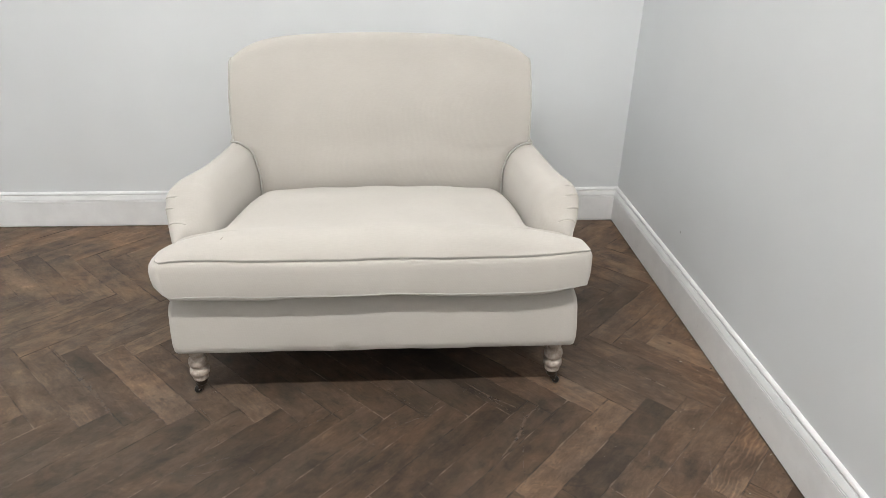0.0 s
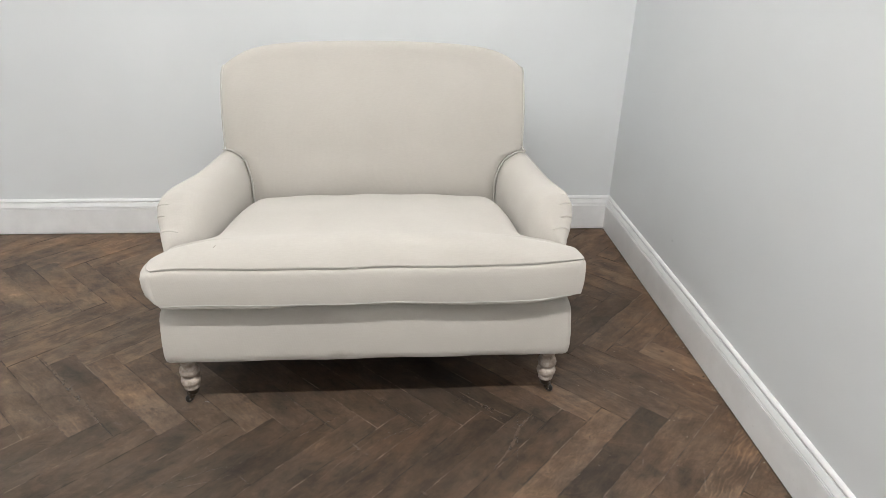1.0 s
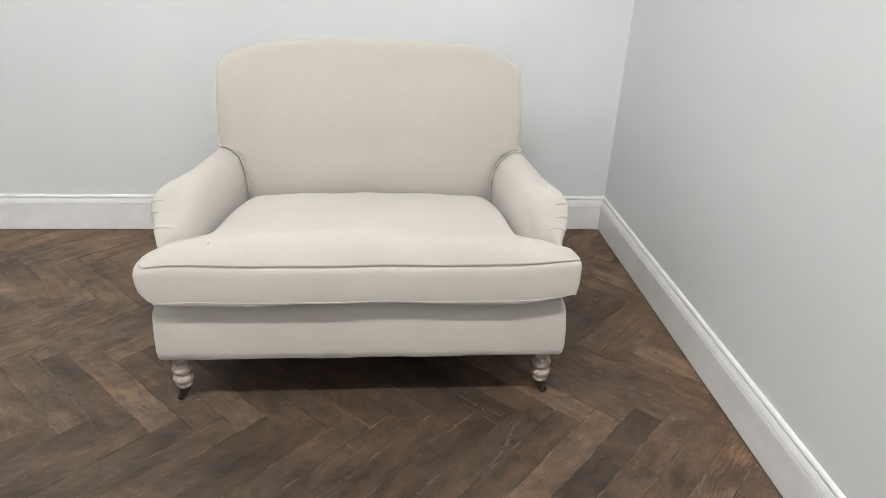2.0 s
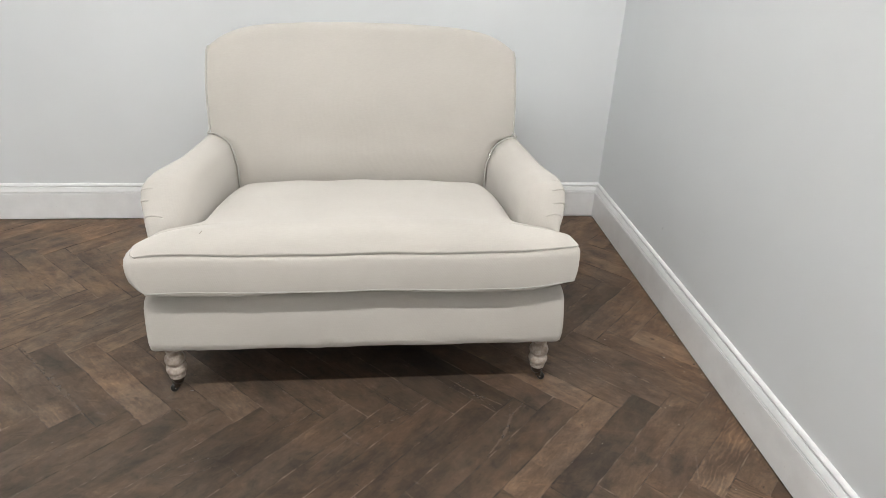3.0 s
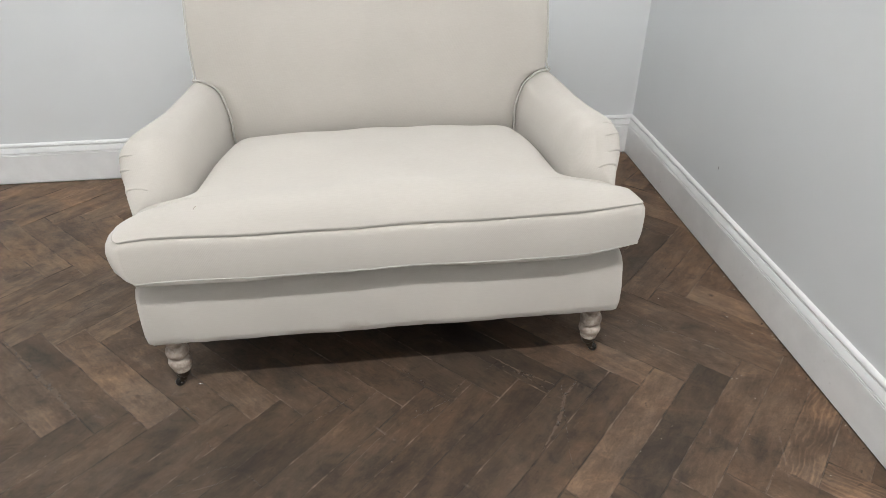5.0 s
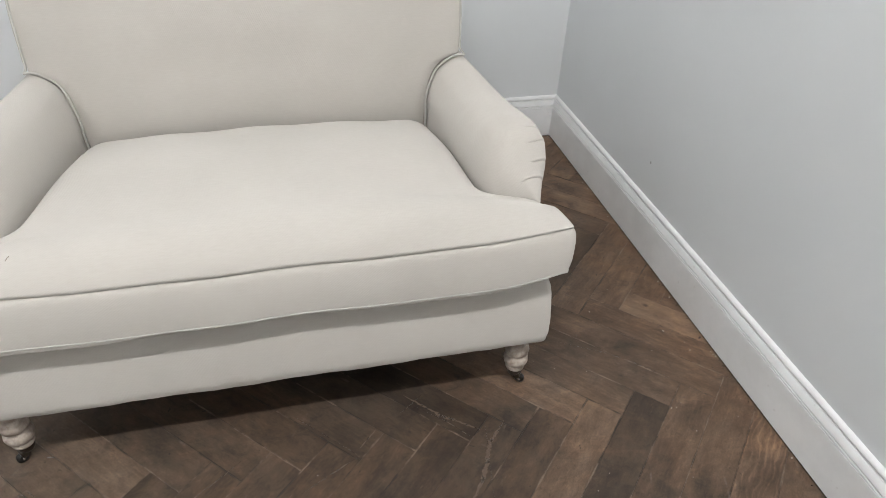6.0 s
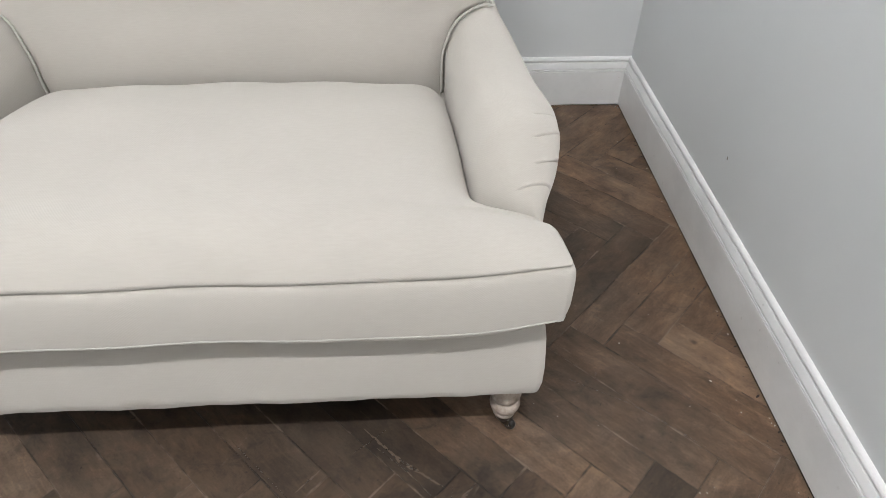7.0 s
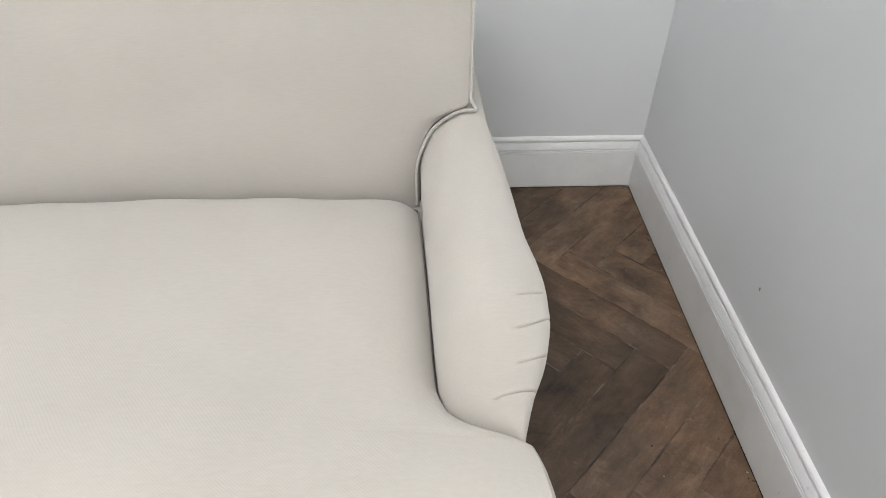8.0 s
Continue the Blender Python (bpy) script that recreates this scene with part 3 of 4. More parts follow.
def back_shape():
    us = np.sin(np.linspace(-1, 1, 73) * math.pi / 2 * 0.93) / math.sin(math.pi / 2 * 0.93)
    verts, edge = [], []
    lower = np.concatenate([np.linspace(0.33, 0.50, 10), np.linspace(0.515, 0.60, 20)])
    k = len(lower) + 16
    for u in us:
        top = float(back_top(u))
        z1 = top - 0.062
        col = [(z, float(back_front(z))) for z in [*lower, *np.linspace(0.60, z1, 17)[1:]]]
        y1 = col[-1][1]
        lean = (y1 - float(back_front(z1 - 0.02))) / 0.02
        p0, p1, p2, p3 = Vector((y1, z1)), Vector((y1 + 0.040 * lean, z1 + 0.040)), Vector((y1 + 0.035, top)), Vector((y1 + 0.085, top))
        for f in np.linspace(0, 1, 15)[1:].tolist():
            p = (1 - f) ** 3 * p0 + 3 * f * (1 - f) ** 2 * p1 + 3 * f * f * (1 - f) * p2 + f**3 * p3
            col.append((p.y, p.x))
        yt = col[-1][1]
        for f in np.linspace(0, 1, 9)[1:]:
            a = f * math.pi / 2
            col.append((top - 0.09 * (1 - math.cos(a)), yt + 0.075 * math.sin(a)))
        zb, yb = col[-1]
        for f in np.linspace(0, 1, 6)[1:]:
            col.append((zb + (0.20 - zb) * f, yb + (-0.245 - yb) * f))
        soft = max(0.0, (abs(u) - 0.90) / 0.10)
        for i, (z, y) in enumerate(col):
            front = min(1.0, max(0.0, (k + 14 - i) / 14.0))
            belly = 0.018 * (1 - abs(u) ** 3) * math.sin(min(max((z - 0.36) / 0.56, 0), 1) * math.pi) * front
            ripple = (0.0012 * math.sin(u * 11 + z * 9) + 0.001 * math.sin(z * 33 - u * 5)) * front
            hw = float(back_half_width(z)) if i < k + 22 else 0.562
            verts.append((u * hw + drawn_in(z) * max(0, -u), y - belly + ripple + (0.010 if z > 0.6 else 0.013) * soft**2 * front, z))
        rows = len(col)
    n = len(us)
    faces = [f for f in grid_faces(n, rows)]
    faces = [f[::-1] for f in faces]
    for c, flip in ((0, False), (n - 1, True)):
        ring = [c * rows + i for i in range(rows)]
        half = rows // 2
        cap = [(ring[i], ring[i + 1], ring[rows - 2 - i], ring[rows - 1 - i]) for i in range(half - 1)]
        faces += [f[::-1] for f in cap] if flip else cap
        edge.append([verts[c * rows + i] for i in range(26, k + 13)])
    return sofa_mesh("backrest", verts, faces, LINEN), edge


me, edges = back_shape()
backrest = part_of("backrest", me, sofa, "tall rolled back edged with piping")
for line, side in zip(edges, (-1, 1)):
    # the cord follows the arm's curve, then the back's own edge
    curve = [Vector(p) for t, p in zip(*arm_section(-0.59, side)) if 0.4 < t < 6.9]
    pts = []
    for i, p in enumerate(curve):
        d = (curve[min(i + 1, len(curve) - 1)] - curve[max(i - 1, 0)]).normalized()
        q = p + Vector((-d.y, d.x)) * 0.0088
        pts.append((side * q.x + (drawn_in(q.y) if side < 0 else 0), float(back_front(q.y)) + 0.003, q.y))
    pts += [(s + side * 0.002, y - 0.002, z) for s, y, z in line if z > 0.588]
    sofa_cord("piping", eased(pts, 0.010), 0.0032, backrest)


def eased_step(x):
    x = min(1, max(0, x))
    return x * x * (3 - 2 * x)


# seat cushion: one T-shaped box cushion, crowned, with piped seams
def cushion_half(y):
    return spline([(-1.345, 0.594), (-1.332, 0.602), (-1.32, 0.605), (-1.27, 0.604), (-1.23, 0.600), (-1.213, 0.597), (-1.203, 0.588), (-1.193, 0.568), (-1.181, 0.540), (-1.165, 0.515), (-1.142, 0.496), (-1.10, 0.484), (-0.9, 0.475), (-0.62, 0.463), (-0.56, 0.458)], y)


def cushion_front(u):
    return -1.339 + 0.002 * u + 0.004 * abs(u) ** 6 + 0.0012 * np.sin(u * 7 + 0.6) + 0.001 * np.sin(u * 15)


def seam_z(u, y):
    z = 0.4900 - 0.007 * max(0, (-u - 0.88) / 0.12) ** 1.6 + (0.014 if u > 0 else 0.004) * u**4 + 0.0008 * math.sin(u * 6.5 + 0.8) + 0.0005 * math.sin(u * 13)
    return float(spline([(-1.36, z), (-1.26, z - 0.004), (-1.18, 0.470), (-0.9, 0.444), (-0.56, 0.370)], y)) - (0.017 * abs(u) ** 24 * min(1, (y + 1.17) / 0.08) if y > -1.17 else 0)


def cushion_rows():
    return np.concatenate([np.linspace(0, 0.02, 5), np.linspace(0.03, 0.112, 9), np.linspace(0.120, 0.235, 28), np.linspace(0.25, 1.0, 28)])


def cushion_shape():
    us = np.sin(np.linspace(-1, 1, 81) * math.pi / 2 * 0.94) / math.sin(math.pi / 2 * 0.94)
    vs = cushion_rows()
    back_y = -0.590
    verts = []
    for v in vs:
        for u in us:
            f = float(cushion_front(u))
            y = f + (back_y - f) * v
            hw = float(cushion_half(y))
            s = (hw + (0.007 * max(0, 1 - v / 0.1) if u > 0 else 0.007 * math.exp(-((v - 0.10) / 0.045) ** 2) - 0.014 * max(0, 1 - v / 0.05) ** 2)) * u
            ze = seam_z(u, y)
            da, db = (1 - abs(u)) * hw, (y - f)
            tight = 0.055 if y < -1.205 else 0.026
            dc = back_y - y
            rise = (1 - math.exp(-da / tight)) * (1 - math.exp(-db / 0.038)) * (1 - math.exp(-dc / 0.018))
            crown = 0.042 + 0.020 * (1 - u * u)
            if v > 0.17:
                fall = min(1, (v - 0.17) / 0.3)
                crown -= 0.006 * fall + 0.008 * (1 - u * u) * fall
            dent = 0.004 * math.sin(u * 5.0 + 1) * math.sin(v * 7) + 0.002 * math.sin(u * 13 + v * 9)
            # the ears sink towards the arms' fronts
            ear = eased_step((abs(s) - 0.41) / 0.17) * eased_step((y + 1.335) / 0.12) * eased_step((-1.06 - y) / 0.11)
            verts.append((s, y, ze + (crown + dent - 0.016 * ear) * rise))
    nu, nv = len(us), len(vs)
    faces = grid_faces(nv, nu)
    # boundary loop: front from left to right, right side to the rear, rear, left side
    loop = [j for j in range(nu)] + [i * nu + nu - 1 for i in range(1, nv)] + [(nv - 1) * nu + j for j in range(nu - 2, -1, -1)] + [i * nu for i in range(nv - 2, 0, -1)]
    n = len(loop)
    ring0 = [Vector(verts[i]) for i in loop]
    out = []
    for a in range(n):
        d = ring0[(a + 1) % n] - ring0[a - 1]
        nrm = Vector((d.y, -d.x, 0))
        out.append(nrm.normalized() if nrm.length else Vector((0, -1, 0)))
    start = len(verts)
    deep = 0.107
    heights = [0.008, 0.015, 0.022, 0.030, 0.038, 0.046, 0.055, 0.067, 0.08, 0.10, 0.16, 0.3, 0.5, 0.7, 0.88, 0.96, 1.0]
    for h in heights:
        for p, o in zip(ring0, out):
            low = p.z - deep + 0.0022 * math.sin(p.x * 5.0 + 2.2) + 0.0006 * math.sin(p.x * 11)
            low = max(low, 0.352) if p.y > -1.2 else low
            z = p.z + (low - p.z) * h
            front = (1.25 if p.x < -0.58 else 1) if p.y < -1.22 else 0.3
            bulge = (float(spline([(0, 0), (0.010, -0.0046), (0.022, -0.0066), (0.038, -0.0042), (0.055, 0.0004), (0.08, 0.0030), (0.12, 0.0054), (0.16, 0.0068), (0.3, 0.0080), (0.6, 0.0080), (0.88, 0.0055), (1.0, 0.0030)], h))) * front
            lean = 0.011 * h * abs(o.y) if p.y < -1.27 else 0
            end = min(1, max(0, -p.x - 0.545) / 0.045) if p.y < -1.215 else 0
            tuck = (0.017 * h**6 - 0.011 * min(1, h / 0.2) * (1 - h**4)) * end
            if p.y < -1.215 and p.x > 0.56:
                tuck -= 0.002 * h**5 * min(1, (p.x - 0.56) / 0.04)
            verts.append((p.x + o.x * bulge + tuck, p.y + o.y * (bulge + lean), z + 0.005 * h**6 * end + 0.006 * h**3 * min(1, max(0, p.x - 0.5) / 0.1)))
    faces += [(loop[a], start + a, start + (a + 1) % n, loop[(a + 1) % n]) for a in range(n)]
    faces += grid_faces(len(heights), n, closed=True, offset=start)
    low_ring = [Vector(verts[start + (len(heights) - 1) * n + a]) for a in range(n)]
    # underside, sagging a little below the lower seam
    prev = start + (len(heights) - 1) * n
    for inset, drop in ((0.0, 0.004), (0.0005, 0.009), (0.004, 0.014), (0.012, 0.0175), (0.03, 0.018), (0.10, 0.013)):
        cur = len(verts)
        for p, o in zip(low_ring, out):
            sag = drop * float(spline([(-0.62, 0.1), (-0.55, 0.75), (-0.46, 1.0), (-0.32, 0.95), (-0.22, 0.55), (-0.08, 0.25), (0.05, 0.45), (0.25, 0.75), (0.46, 0.85), (0.56, 0.5), (0.62, 0.1)], p.x))
            verts.append((p.x - o.x * inset, p.y - o.y * inset, max(p.z - sag, 0.345)))
        faces += [(prev + a, cur + a, cur + (a + 1) % n, prev + (a + 1) % n) for a in range(n)]
        prev = cur
    faces.append(tuple(prev + a for a in range(n))[::-1])
    return sofa_mesh("seat_cushion", verts, faces, LINEN), ring0, low_ring, out, nu


me, upper, lower_line, outward, nu = cushion_shape()
cushion = part_of("seat_cushion", me, sofa, "plump T-shaped linen seat cushion with piped seams")
count = len(upper)
span = [a % count for a in range(count - 34, count + nu + 34)]
sofa_cord("piping", [upper[a] - outward[a] * 0.0048 + Vector((0, 0, -0.0036)) for a in span], 0.0022, cushion)
sofa_cord("piping", [lower_line[a] - outward[a] * 0.0010 for a in span], 0.0027, cushion)

# turned legs on castors
LEG_PROFILE = [(0.0, 0.172), (0.0285, 0.172), (0.0280, 0.160), (0.0256, 0.146), (0.0226, 0.1345), (0.0208, 0.1295), (0.0240, 0.1268), (0.0295, 0.1220), (0.0320, 0.1130), (0.0300, 0.1025), (0.0250, 0.0972),
               (0.0218, 0.0955), (0.0218, 0.0938), (0.0265, 0.0912), (0.0308, 0.0860), (0.0324, 0.0785), (0.0304, 0.0700), (0.0252, 0.0652), (0.0205, 0.0634), (0.0228, 0.0612), (0.0255, 0.0560), (0.0242, 0.0500), (0.0200, 0.0472), (0.0, 0.0472)][::-1]
leg_me = lathe("leg", [(r * 0.93, z) for r, z in LEG_PROFILE], LEG)
cup_me = lathe("caster_cup", [(0.0, 0.026), (0.0125, 0.026), (0.0150, 0.029), (0.0168, 0.033), (0.0190, 0.042), (0.0200, 0.0468), (0.0188, 0.0482), (0.0, 0.0482)], BRASS, 20)
fork_me = box_mesh("caster_fork", (-0.012, -0.010, 0.014), (0.006, 0.010, 0.033), BRASS, 0.003)
wheel_profile = [(0.0, -0.007), (0.0085, -0.007), (0.0115, -0.0050), (0.0125, 0.0), (0.0115, 0.0050), (0.0085, 0.007), (0.0, 0.007)]
wheel_me = lathe("caster_wheel", wheel_profile, RUBBER, 24)
axle_me = lathe("axle", [(0.0, -0.0085), (0.0032, -0.0085), (0.0036, -0.0078), (0.0036, 0.0078), (0.0032, 0.0085), (0.0, 0.0085)], STEEL, 12)
for s, y, turn in ((-0.554, -1.273, 222), (0.551, -1.270, -35), (-0.551, -0.33, 150), (0.551, -0.33, 30)):
    leg = part_of("leg", leg_me, sofa, "turned limed oak leg", (s, y + 0.8, 0))
    leg.rotation_euler = (0, 0, radians(turn))
    part_of("caster_cup", cup_me, leg, "dark tarnished metal cup")
    part_of("caster_fork", fork_me, leg, "dark metal fork", (0.012, 0, 0))
    wheel = part_of("caster_wheel", wheel_me, leg, "small black wheel", (0.016, 0, 0.0125))
    wheel.rotation_euler = (radians(90), 0, 0)
    axle = part_of("axle", axle_me, leg, "bright steel axle", (0.016, 0, 0.0125))
    axle.rotation_euler = (radians(90), 0, 0)


# ---------------------------------------------------------------- parquet
STEP, ROW = 0.1265, 0.350
W, L = STEP / math.sqrt(2), ROW * math.sqrt(2)
X0, Y0 = -0.388, -1.718
LIMIT = (WEST + 0.004, SOUTH + 0.004, -0.0181, -0.0178)


def cut_to_room(poly):
    for axis, bound, sign in ((0, LIMIT[0], 1), (1, LIMIT[1], 1), (0, LIMIT[2], -1), (1, LIMIT[3], -1)):
        out = []
        for i, p in enumerate(poly):
            q = poly[(i + 1) % len(poly)]
            a, b = sign * (p[axis] - bound), sign * (q[axis] - bound)
            if a >= 0:
                out.append(p)
            if a * b < 0:
                f = a / (a - b)
                out.append(tuple(p[k] + (q[k] - p[k]) * f for k in (0, 1)))
        poly = out
        if len(poly) < 3:
            return []
    return poly


R2 = math.sqrt(0.5)
U, V = (R2, R2), (R2, -R2)


def place(u, v):
    return (X0 + (u + v) * R2, Y0 + (u - v) * R2)


def inset(u0, v0, u1, v1, g):
    return [place(a, b) for a, b in ((u0 + g, v0 + g), (u0 + g, v1 - g), (u1 - g, v1 - g), (u1 - g, v0 + g))]


# tone and warmth of the boards, row by row, each row from its first board eastwards
BOARDS = []


def board_row(kind, x, y, *tones):
    for i, (tone, warm) in enumerate(tones):
        BOARDS.append((kind, x + i * STEP, y, tone, warm))


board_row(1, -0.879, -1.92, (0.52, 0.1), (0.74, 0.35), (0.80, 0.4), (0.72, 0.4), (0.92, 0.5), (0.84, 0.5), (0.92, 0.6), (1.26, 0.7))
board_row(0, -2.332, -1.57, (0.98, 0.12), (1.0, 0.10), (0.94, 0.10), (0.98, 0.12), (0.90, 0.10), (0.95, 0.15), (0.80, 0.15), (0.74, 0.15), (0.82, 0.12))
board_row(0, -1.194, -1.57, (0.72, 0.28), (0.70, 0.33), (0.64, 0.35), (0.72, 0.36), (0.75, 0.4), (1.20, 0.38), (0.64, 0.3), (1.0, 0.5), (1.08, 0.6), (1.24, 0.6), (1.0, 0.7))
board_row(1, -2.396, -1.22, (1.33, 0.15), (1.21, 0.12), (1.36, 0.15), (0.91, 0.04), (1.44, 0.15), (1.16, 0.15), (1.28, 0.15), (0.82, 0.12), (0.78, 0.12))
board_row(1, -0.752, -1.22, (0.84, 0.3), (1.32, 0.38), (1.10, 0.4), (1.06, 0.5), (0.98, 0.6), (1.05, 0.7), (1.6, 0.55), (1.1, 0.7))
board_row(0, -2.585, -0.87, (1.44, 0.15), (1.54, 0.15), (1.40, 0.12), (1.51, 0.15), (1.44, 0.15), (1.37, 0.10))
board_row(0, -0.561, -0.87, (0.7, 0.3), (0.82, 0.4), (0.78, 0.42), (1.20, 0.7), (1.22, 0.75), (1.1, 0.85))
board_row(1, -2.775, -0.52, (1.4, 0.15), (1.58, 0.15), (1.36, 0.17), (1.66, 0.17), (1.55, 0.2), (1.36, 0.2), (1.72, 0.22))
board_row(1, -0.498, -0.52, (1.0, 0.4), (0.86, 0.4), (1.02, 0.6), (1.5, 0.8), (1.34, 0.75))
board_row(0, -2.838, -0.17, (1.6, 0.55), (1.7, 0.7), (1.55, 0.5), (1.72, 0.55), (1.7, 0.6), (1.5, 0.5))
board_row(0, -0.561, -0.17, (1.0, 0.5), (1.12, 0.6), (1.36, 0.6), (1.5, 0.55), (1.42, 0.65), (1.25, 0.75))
FIGURED = ((-0.052, -1.57), (0.006, -1.92))


def region_tone(x, y):
    """Tone factor by region: higher at both sides of the sofa, lower in front of it."""
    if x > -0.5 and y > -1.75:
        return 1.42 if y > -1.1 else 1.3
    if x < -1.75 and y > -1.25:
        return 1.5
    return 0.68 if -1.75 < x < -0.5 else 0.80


whole = {}
far_v, far_f, far_uv = [], [], []
tones = random.Random(5)
for band in range(-8, 6):
    for k in range(-70, 40):
        for kind in (0, 1):
            if kind == 0:
                u0, v0, lu, lv = k * W + band * L, k * W - band * L, L, W
            else:
                u0, v0, lu, lv = k * W + L + band * L, (k + 1) * W - L - band * L, W, L
            outer = inset(u0, v0, u0 + lu, v0 + lv, 0.0)
            poly = cut_to_room(outer)
            if not poly:
                continue
            mid = (sum(p[0] for p in poly) / len(poly), sum(p[1] for p in poly) / len(poly))
            near = -3.5 < mid[0] and -3.2 < mid[1]
            origin = place(u0, v0)
            along, across = (U, V) if kind == 0 else (V, U)
            complete = len(poly) == 4 and max(math.dist(a, b) for a, b in zip(sorted(poly), sorted(outer))) < 1e-6
            bottom = cut_to_room(inset(u0, v0, u0 + lu, v0 + lv, 0.00015))
            top = cut_to_room(inset(u0, v0, u0 + lu, v0 + lv, 0.0010))
            if len(bottom) < 3 or len(top) != len(bottom):
                continue
            n = len(bottom)
            pts = [(*p, -0.012) for p in bottom] + [(*p, -0.0005) for p in bottom] + [(*p, 0.0) for p in top]
            faces = [(i, (i + 1) % n, n + (i + 1) % n, n + i) for i in range(n)] + [(n + i, n + (i + 1) % n, 2 * n + (i + 1) % n, 2 * n + i) for i in range(n)] + [tuple(2 * n + i for i in range(n))]
            uvs = [((x - origin[0]) * along[0] + (y - origin[1]) * along[1], (x - origin[0]) * across[0] + (y - origin[1]) * across[1]) for x, y, z in pts]
            if near:
                local = [(x - origin[0], y - origin[1], z) for x, y, z in pts]
                if complete and kind in whole:
                    me = whole[kind]
                else:
                    me = mesh_from("plank", local, faces, OAK, False, uvs)
                    if complete:
                        whole[kind] = me
                ob = part_of("plank", me, floor, "", (origin[0], origin[1], tones.uniform(-0.0006, 0.0004)))
                tone, warm = tones.choice((0.78, 0.90, 1.0, 1.08, 1.24)) * region_tone(*mid), tones.uniform(0.1, 0.45) * (0.5 if mid[0] < -1.6 else 1) + 0.5 * (mid[0] > -0.45)
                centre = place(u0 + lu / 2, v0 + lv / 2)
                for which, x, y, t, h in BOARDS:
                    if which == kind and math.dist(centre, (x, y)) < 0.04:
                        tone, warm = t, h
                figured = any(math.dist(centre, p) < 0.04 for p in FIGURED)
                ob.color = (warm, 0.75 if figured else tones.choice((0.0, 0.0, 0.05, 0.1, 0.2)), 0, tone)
            else:
                o = len(far_v)
                far_v += pts
                far_f += [tuple(o + i for i in f) for f in faces]
                far_uv += uvs
rest = part_of("planks", mesh_from("planks", far_v, far_f, OAK, False, far_uv), floor, "joined oak planks further off")
tagged(rest, kind="stuff")
rest.color = (0.45, 0.15, 1, 1)


# ---------------------------------------------------------------- wear and small bits
def pale_wear(name, colour, cover):
    """Broken, chalky wear: the wood shows through where the noise is low."""
    m, nodes, links, b = material(name)
    v = nodes.new("ShaderNodeNewGeometry").outputs["Position"]
    n = noise_tex(nodes, links, v, 120.0, 4.0, 0.7)
    links.new(ramp(nodes, links, n, [(0.3, tuple(c * 0.75 for c in colour)), (0.7, colour)]), b.inputs["Base Color"])
    patchy = noise_tex(nodes, links, v, 38.0, 5.0, 0.7)
    links.new(ramp(nodes, links, patchy, [(0.62 - cover, (0, 0, 0)), (0.80 - cover, (0.72, 0.72, 0.72))]), b.inputs["Alpha"])
    b.inputs["Roughness"].default_value = 0.75
    return m


WEAR, CHALK = pale_wear("worn_pale_oak", (0.195, 0.147, 0.111), 0.33), pale_wear("chalky_scratch", (0.225, 0.178, 0.140), 0.23)


def scratch(width, mat, *points):
    """A tapering streak in the floor's surface along a few points."""
    pts = [Vector((x, y, 0.0012)) for x, y in points]
    line = []
    for a, b in zip(pts, pts[1:]):
        line += [a.lerp(b, k / 16) for k in range(16)]
    line.append(pts[-1])
    verts, n = [], len(line)
    for i, p in enumerate(line):
        d = (line[min(i + 1, n - 1)] - line[max(i - 1, 0)]).normalized()
        across = Vector((-d.y, d.x, 0))
        f = math.sin(math.pi * (i + 0.35) / (n - 0.3)) ** 0.6
        wide, slim = width * f * (0.2 + 0.7 * random.random()), width * f * (0.2 + 0.7 * random.random())
        verts += [p + across * wide / 2, p - across * slim / 2]
    faces = [(2 * i, 2 * i + 1, 2 * i + 3, 2 * i + 2) for i in range(n - 1)]
    me = mesh_from("scratch", verts, faces, mat, False)
    return part_of("scratch", me, floor)


scratch(0.016, WEAR, (-0.640, -1.391), (-0.691, -1.445), (-0.713, -1.496), (-0.735, -1.536), (-0.792, -1.611))
scratch(0.0022, CHALK, (-0.685, -1.374), (-0.697, -1.449), (-0.710, -1.520), (-0.728, -1.623), (-0.734, -1.706))
scratch(0.012, WEAR, (-0.860, -1.270), (-0.788, -1.344), (-0.703, -1.404))
scratch(0.004, CHALK, (-0.835, -1.313), (-0.774, -1.367), (-0.729, -1.420))
scratch(0.003, CHALK, (-0.880, -1.324), (-0.847, -1.301), (-0.815, -1.274))
scratch(0.005, CHALK, (-0.985, -1.419), (-1.053, -1.454), (-1.118, -1.488))
scratch(0.007, WEAR, (-0.940, -1.356), (-0.983, -1.400))
scratch(0.003, CHALK, (-1.120, -1.285), (-1.060, -1.345), (-0.990, -1.415))
scratch(0.024, WEAR, (-2.260, -1.035), (-2.122, -1.174), (-2.019, -1.281), (-1.923, -1.385))
scratch(0.005, CHALK, (-1.683, -1.626), (-1.620, -1.604), (-1.570, -1.579), (-1.502, -1.560))
scratch(0.0035, CHALK, (-1.653, -1.638), (-1.588, -1.625), (-1.536, -1.612), (-1.504, -1.595))
scratch(0.004, CHALK, (-1.594, -1.489), (-1.570, -1.519))
scratch(0.006, WEAR, (-1.718, -1.412), (-1.673, -1.364), (-1.606, -1.432))
scratch(0.004, WEAR, (-1.267, -1.627), (-1.210, -1.562), (-1.133, -1.482))
scratch(0.010, WEAR, (-1.013, -1.717), (-0.951, -1.793), (-0.905, -1.847))
scratch(0.005, CHALK, (-1.360, -1.470), (-1.290, -1.420), (-1.235, -1.375))
scratch(0.004, CHALK, (-1.480, -1.600), (-1.440, -1.640))
scratch(0.003, CHALK, (-0.430, -1.165), (-0.300, -1.240), (-0.180, -1.345))


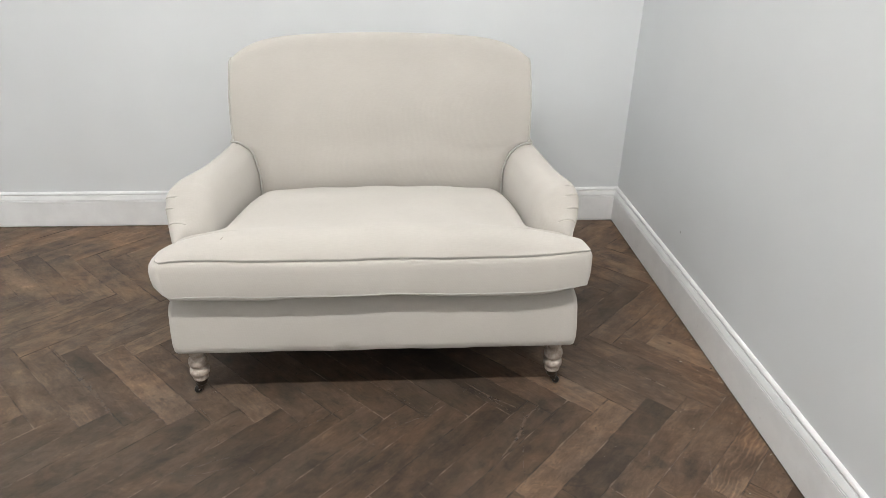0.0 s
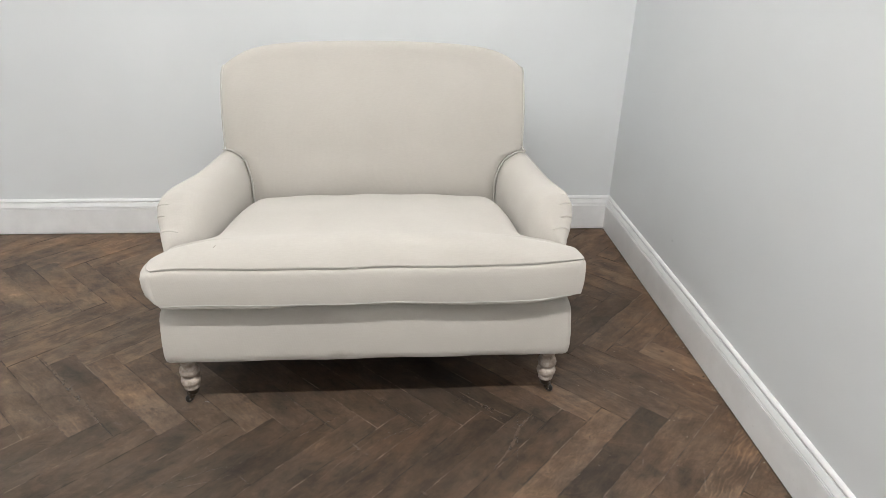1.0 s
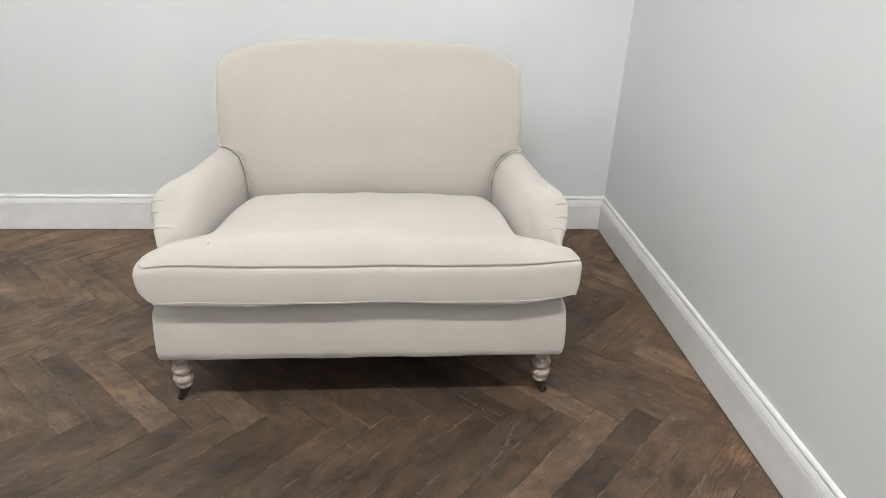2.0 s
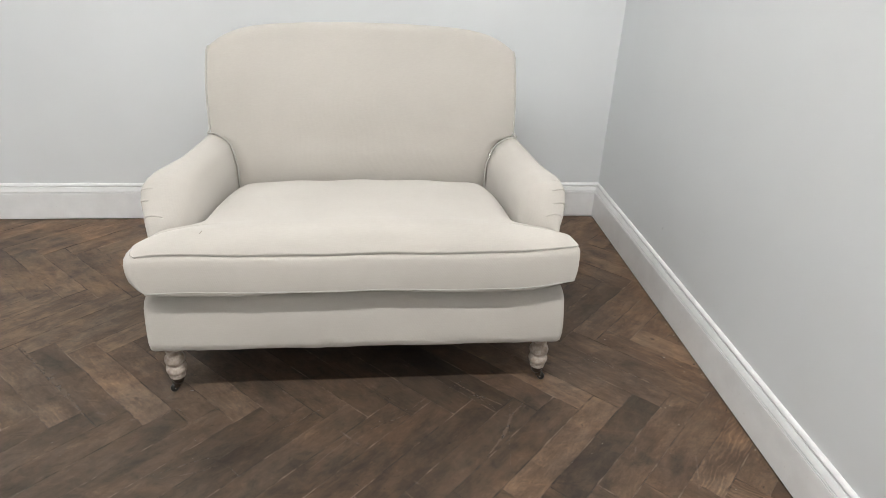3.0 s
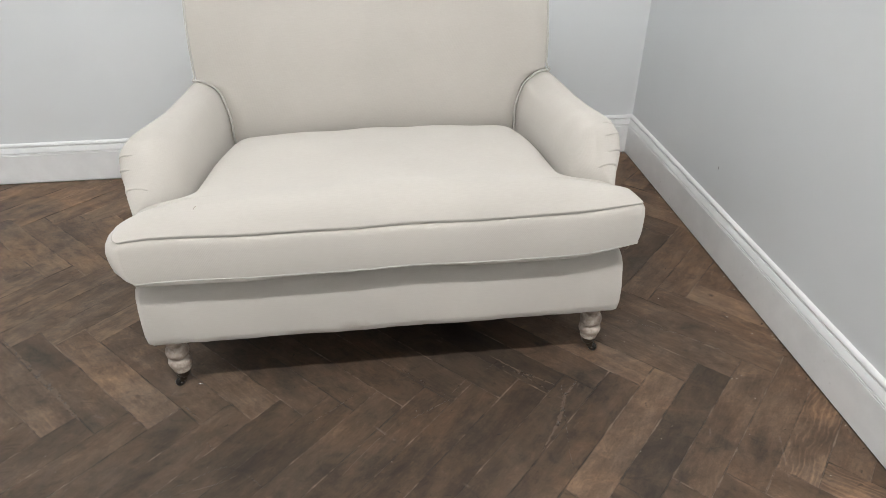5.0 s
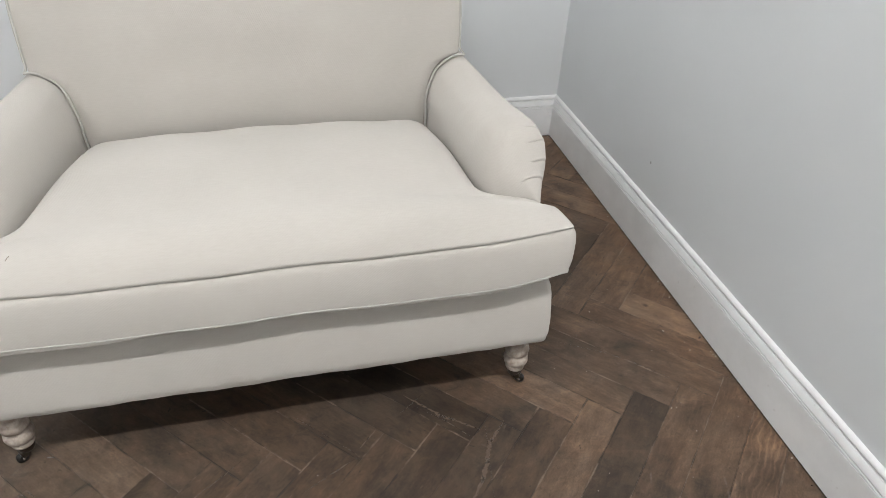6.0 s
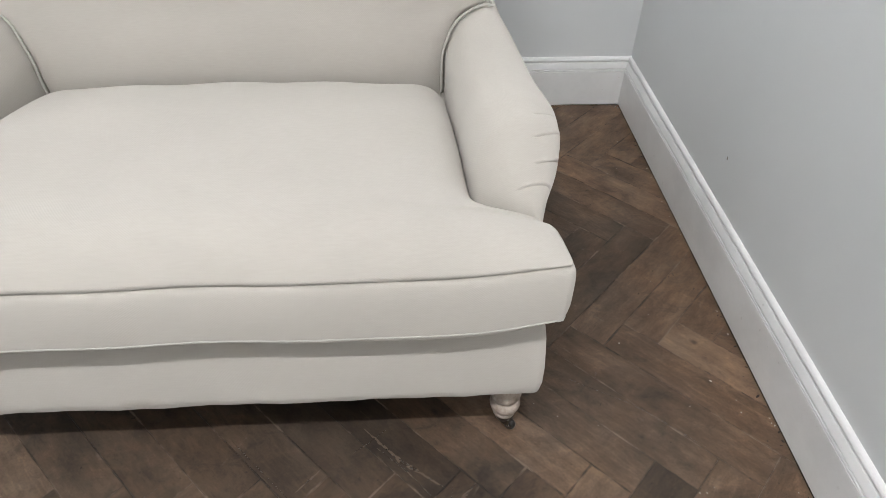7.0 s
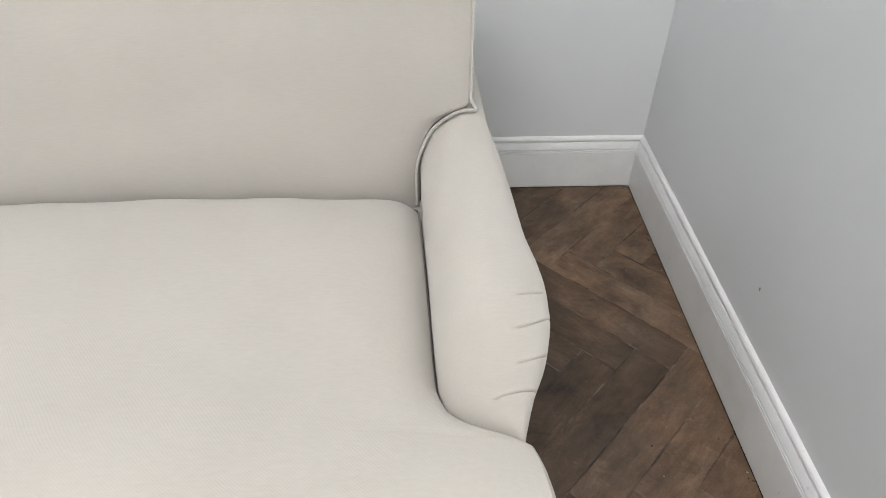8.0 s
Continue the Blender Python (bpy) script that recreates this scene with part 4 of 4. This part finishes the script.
def crumb(name, where, size, mat, label, category):
    bm = bmesh.new()
    bmesh.ops.create_icosphere(bm, subdivisions=1, radius=1.0)
    rnd = random.Random(round(where[0] * 1000) * 7 + round(where[1] * 1000))
    for v in bm.verts:
        v.co *= rnd.uniform(0.6, 1.2)
        v.co = Vector((v.co.x * size[0], v.co.y * size[1], v.co.z * size[2]))
    bmesh.ops.rotate(bm, verts=bm.verts, cent=(0, 0, 0), matrix=Matrix.Rotation(rnd.uniform(0, 3), 3, "Z"))
    low = min(v.co.z for v in bm.verts)
    for v in bm.verts:
        v.co.z -= low
    me = bpy.data.meshes.new(name)
    bm.to_mesh(me)
    bm.free()
    me.materials.append(mat)
    ob = new(name, me)
    ob.location = (*where, 0.0002)
    return tagged(ob, label, category, group="bits of debris on the floor")


PALE, DARK = "tiny pale plaster crumb lying on the parquet", "tiny dark splinter lying by the skirting board"
for x, y, a, b in ((-0.116, -1.188, 0.0055, 0.003), (-0.182, -1.249, 0.002, 0.002), (-0.385, -1.285, 0.0018, 0.0015), (-0.024, -1.303, 0.005, 0.003), (-0.027, -1.285, 0.003, 0.002),
                   (-0.030, -0.034, 0.004, 0.003), (-0.046, -0.027, 0.004, 0.002), (-0.202, -1.511, 0.0025, 0.002), (-0.027, -0.990, 0.004, 0.0025), (-1.150, -1.600, 0.0025, 0.0015), (-0.560, -1.640, 0.002, 0.0018)):
    crumb("plaster_crumb", (x, y), (a * 0.7, b * 0.7, min(a, b) * 0.4), DUST, PALE, "debris")
for x, y, a, b in ((-0.030, -1.232, 0.006, 0.003), (-0.200, -0.925, 0.003, 0.002), (-0.026, -0.280, 0.005, 0.003), (-0.886, -1.550, 0.004, 0.006), (-1.395, -1.330, 0.003, 0.002)):
    crumb("splinter", (x, y), (a, b, min(a, b) * 0.5), CHIP, DARK, "debris")

# sweepings caught along the skirting board
dirt = random.Random(17)
for k in range(26):
    y = dirt.uniform(-1.95, -0.25)
    where, grain = (-0.0185 - dirt.uniform(0.002, 0.012) ** 1.0, y), dirt.uniform(0.0014, 0.0032)
    if k % 3:
        crumb("splinter", where, (grain * 1.6, grain * 0.7, grain * 0.5), CHIP, DARK, "debris")
    else:
        crumb("plaster_crumb", where, (grain, grain * 0.8, grain * 0.5), DUST, PALE, "debris")
for k in range(9):
    grain = dirt.uniform(0.0012, 0.0024)
    crumb("plaster_crumb", (dirt.uniform(-0.55, -0.06), dirt.uniform(-1.8, -0.9)), (grain, grain * 0.8, grain * 0.4), DUST, PALE, "debris")

for x, y, grain in ((-0.026, -0.026, 0.0050), (-0.040, -0.024, 0.0036), (-0.024, -0.046, 0.0040), (-0.058, -0.026, 0.0030), (-0.033, -0.038, 0.0030)):
    crumb("dust_ball", (x, y), (grain, grain * 0.8, grain * 0.6), FLUFF, "small grey ball of fluff caught in the corner", "dust")

# a bent pin on the floor by the castor
pin = new("pin", cord("pin", [(-0.007, 0, 0.0012), (0.0, 0.001, 0.0012), (0.006, -0.001, 0.0012), (0.008, -0.004, 0.003)], 0.0011, STEEL, 6))
pin.location = (-1.645, -1.288, 0.0002)
tagged(pin, "small bent steel pin lying by the castor", "pin")

# loose thread on the seat
thread = new("thread", cord("thread", [(0, 0, 0), (0.002, 0.006, 0.002), (0.004, 0.008, 0.003), (0.003, 0.011, 0.002)], 0.0007, THREAD, 6))
thread.location = (-1.557, -1.277, 0.5262)
tagged(thread, "short dark thread lying on the cream seat cushion", "thread")

# scuff on the painted wall
mark = bpy.data.objects["wall_east"]
part_of("scuff", mesh_from("scuff", [(-0.0006, -0.757, 0.287), (-0.0006, -0.7555, 0.281), (-0.0006, -0.759, 0.276), (-0.0006, -0.762, 0.279), (-0.0006, -0.7605, 0.285)], [(0, 1, 2, 3, 4)], GREY_MARK, False), mark, "small dark scuff")
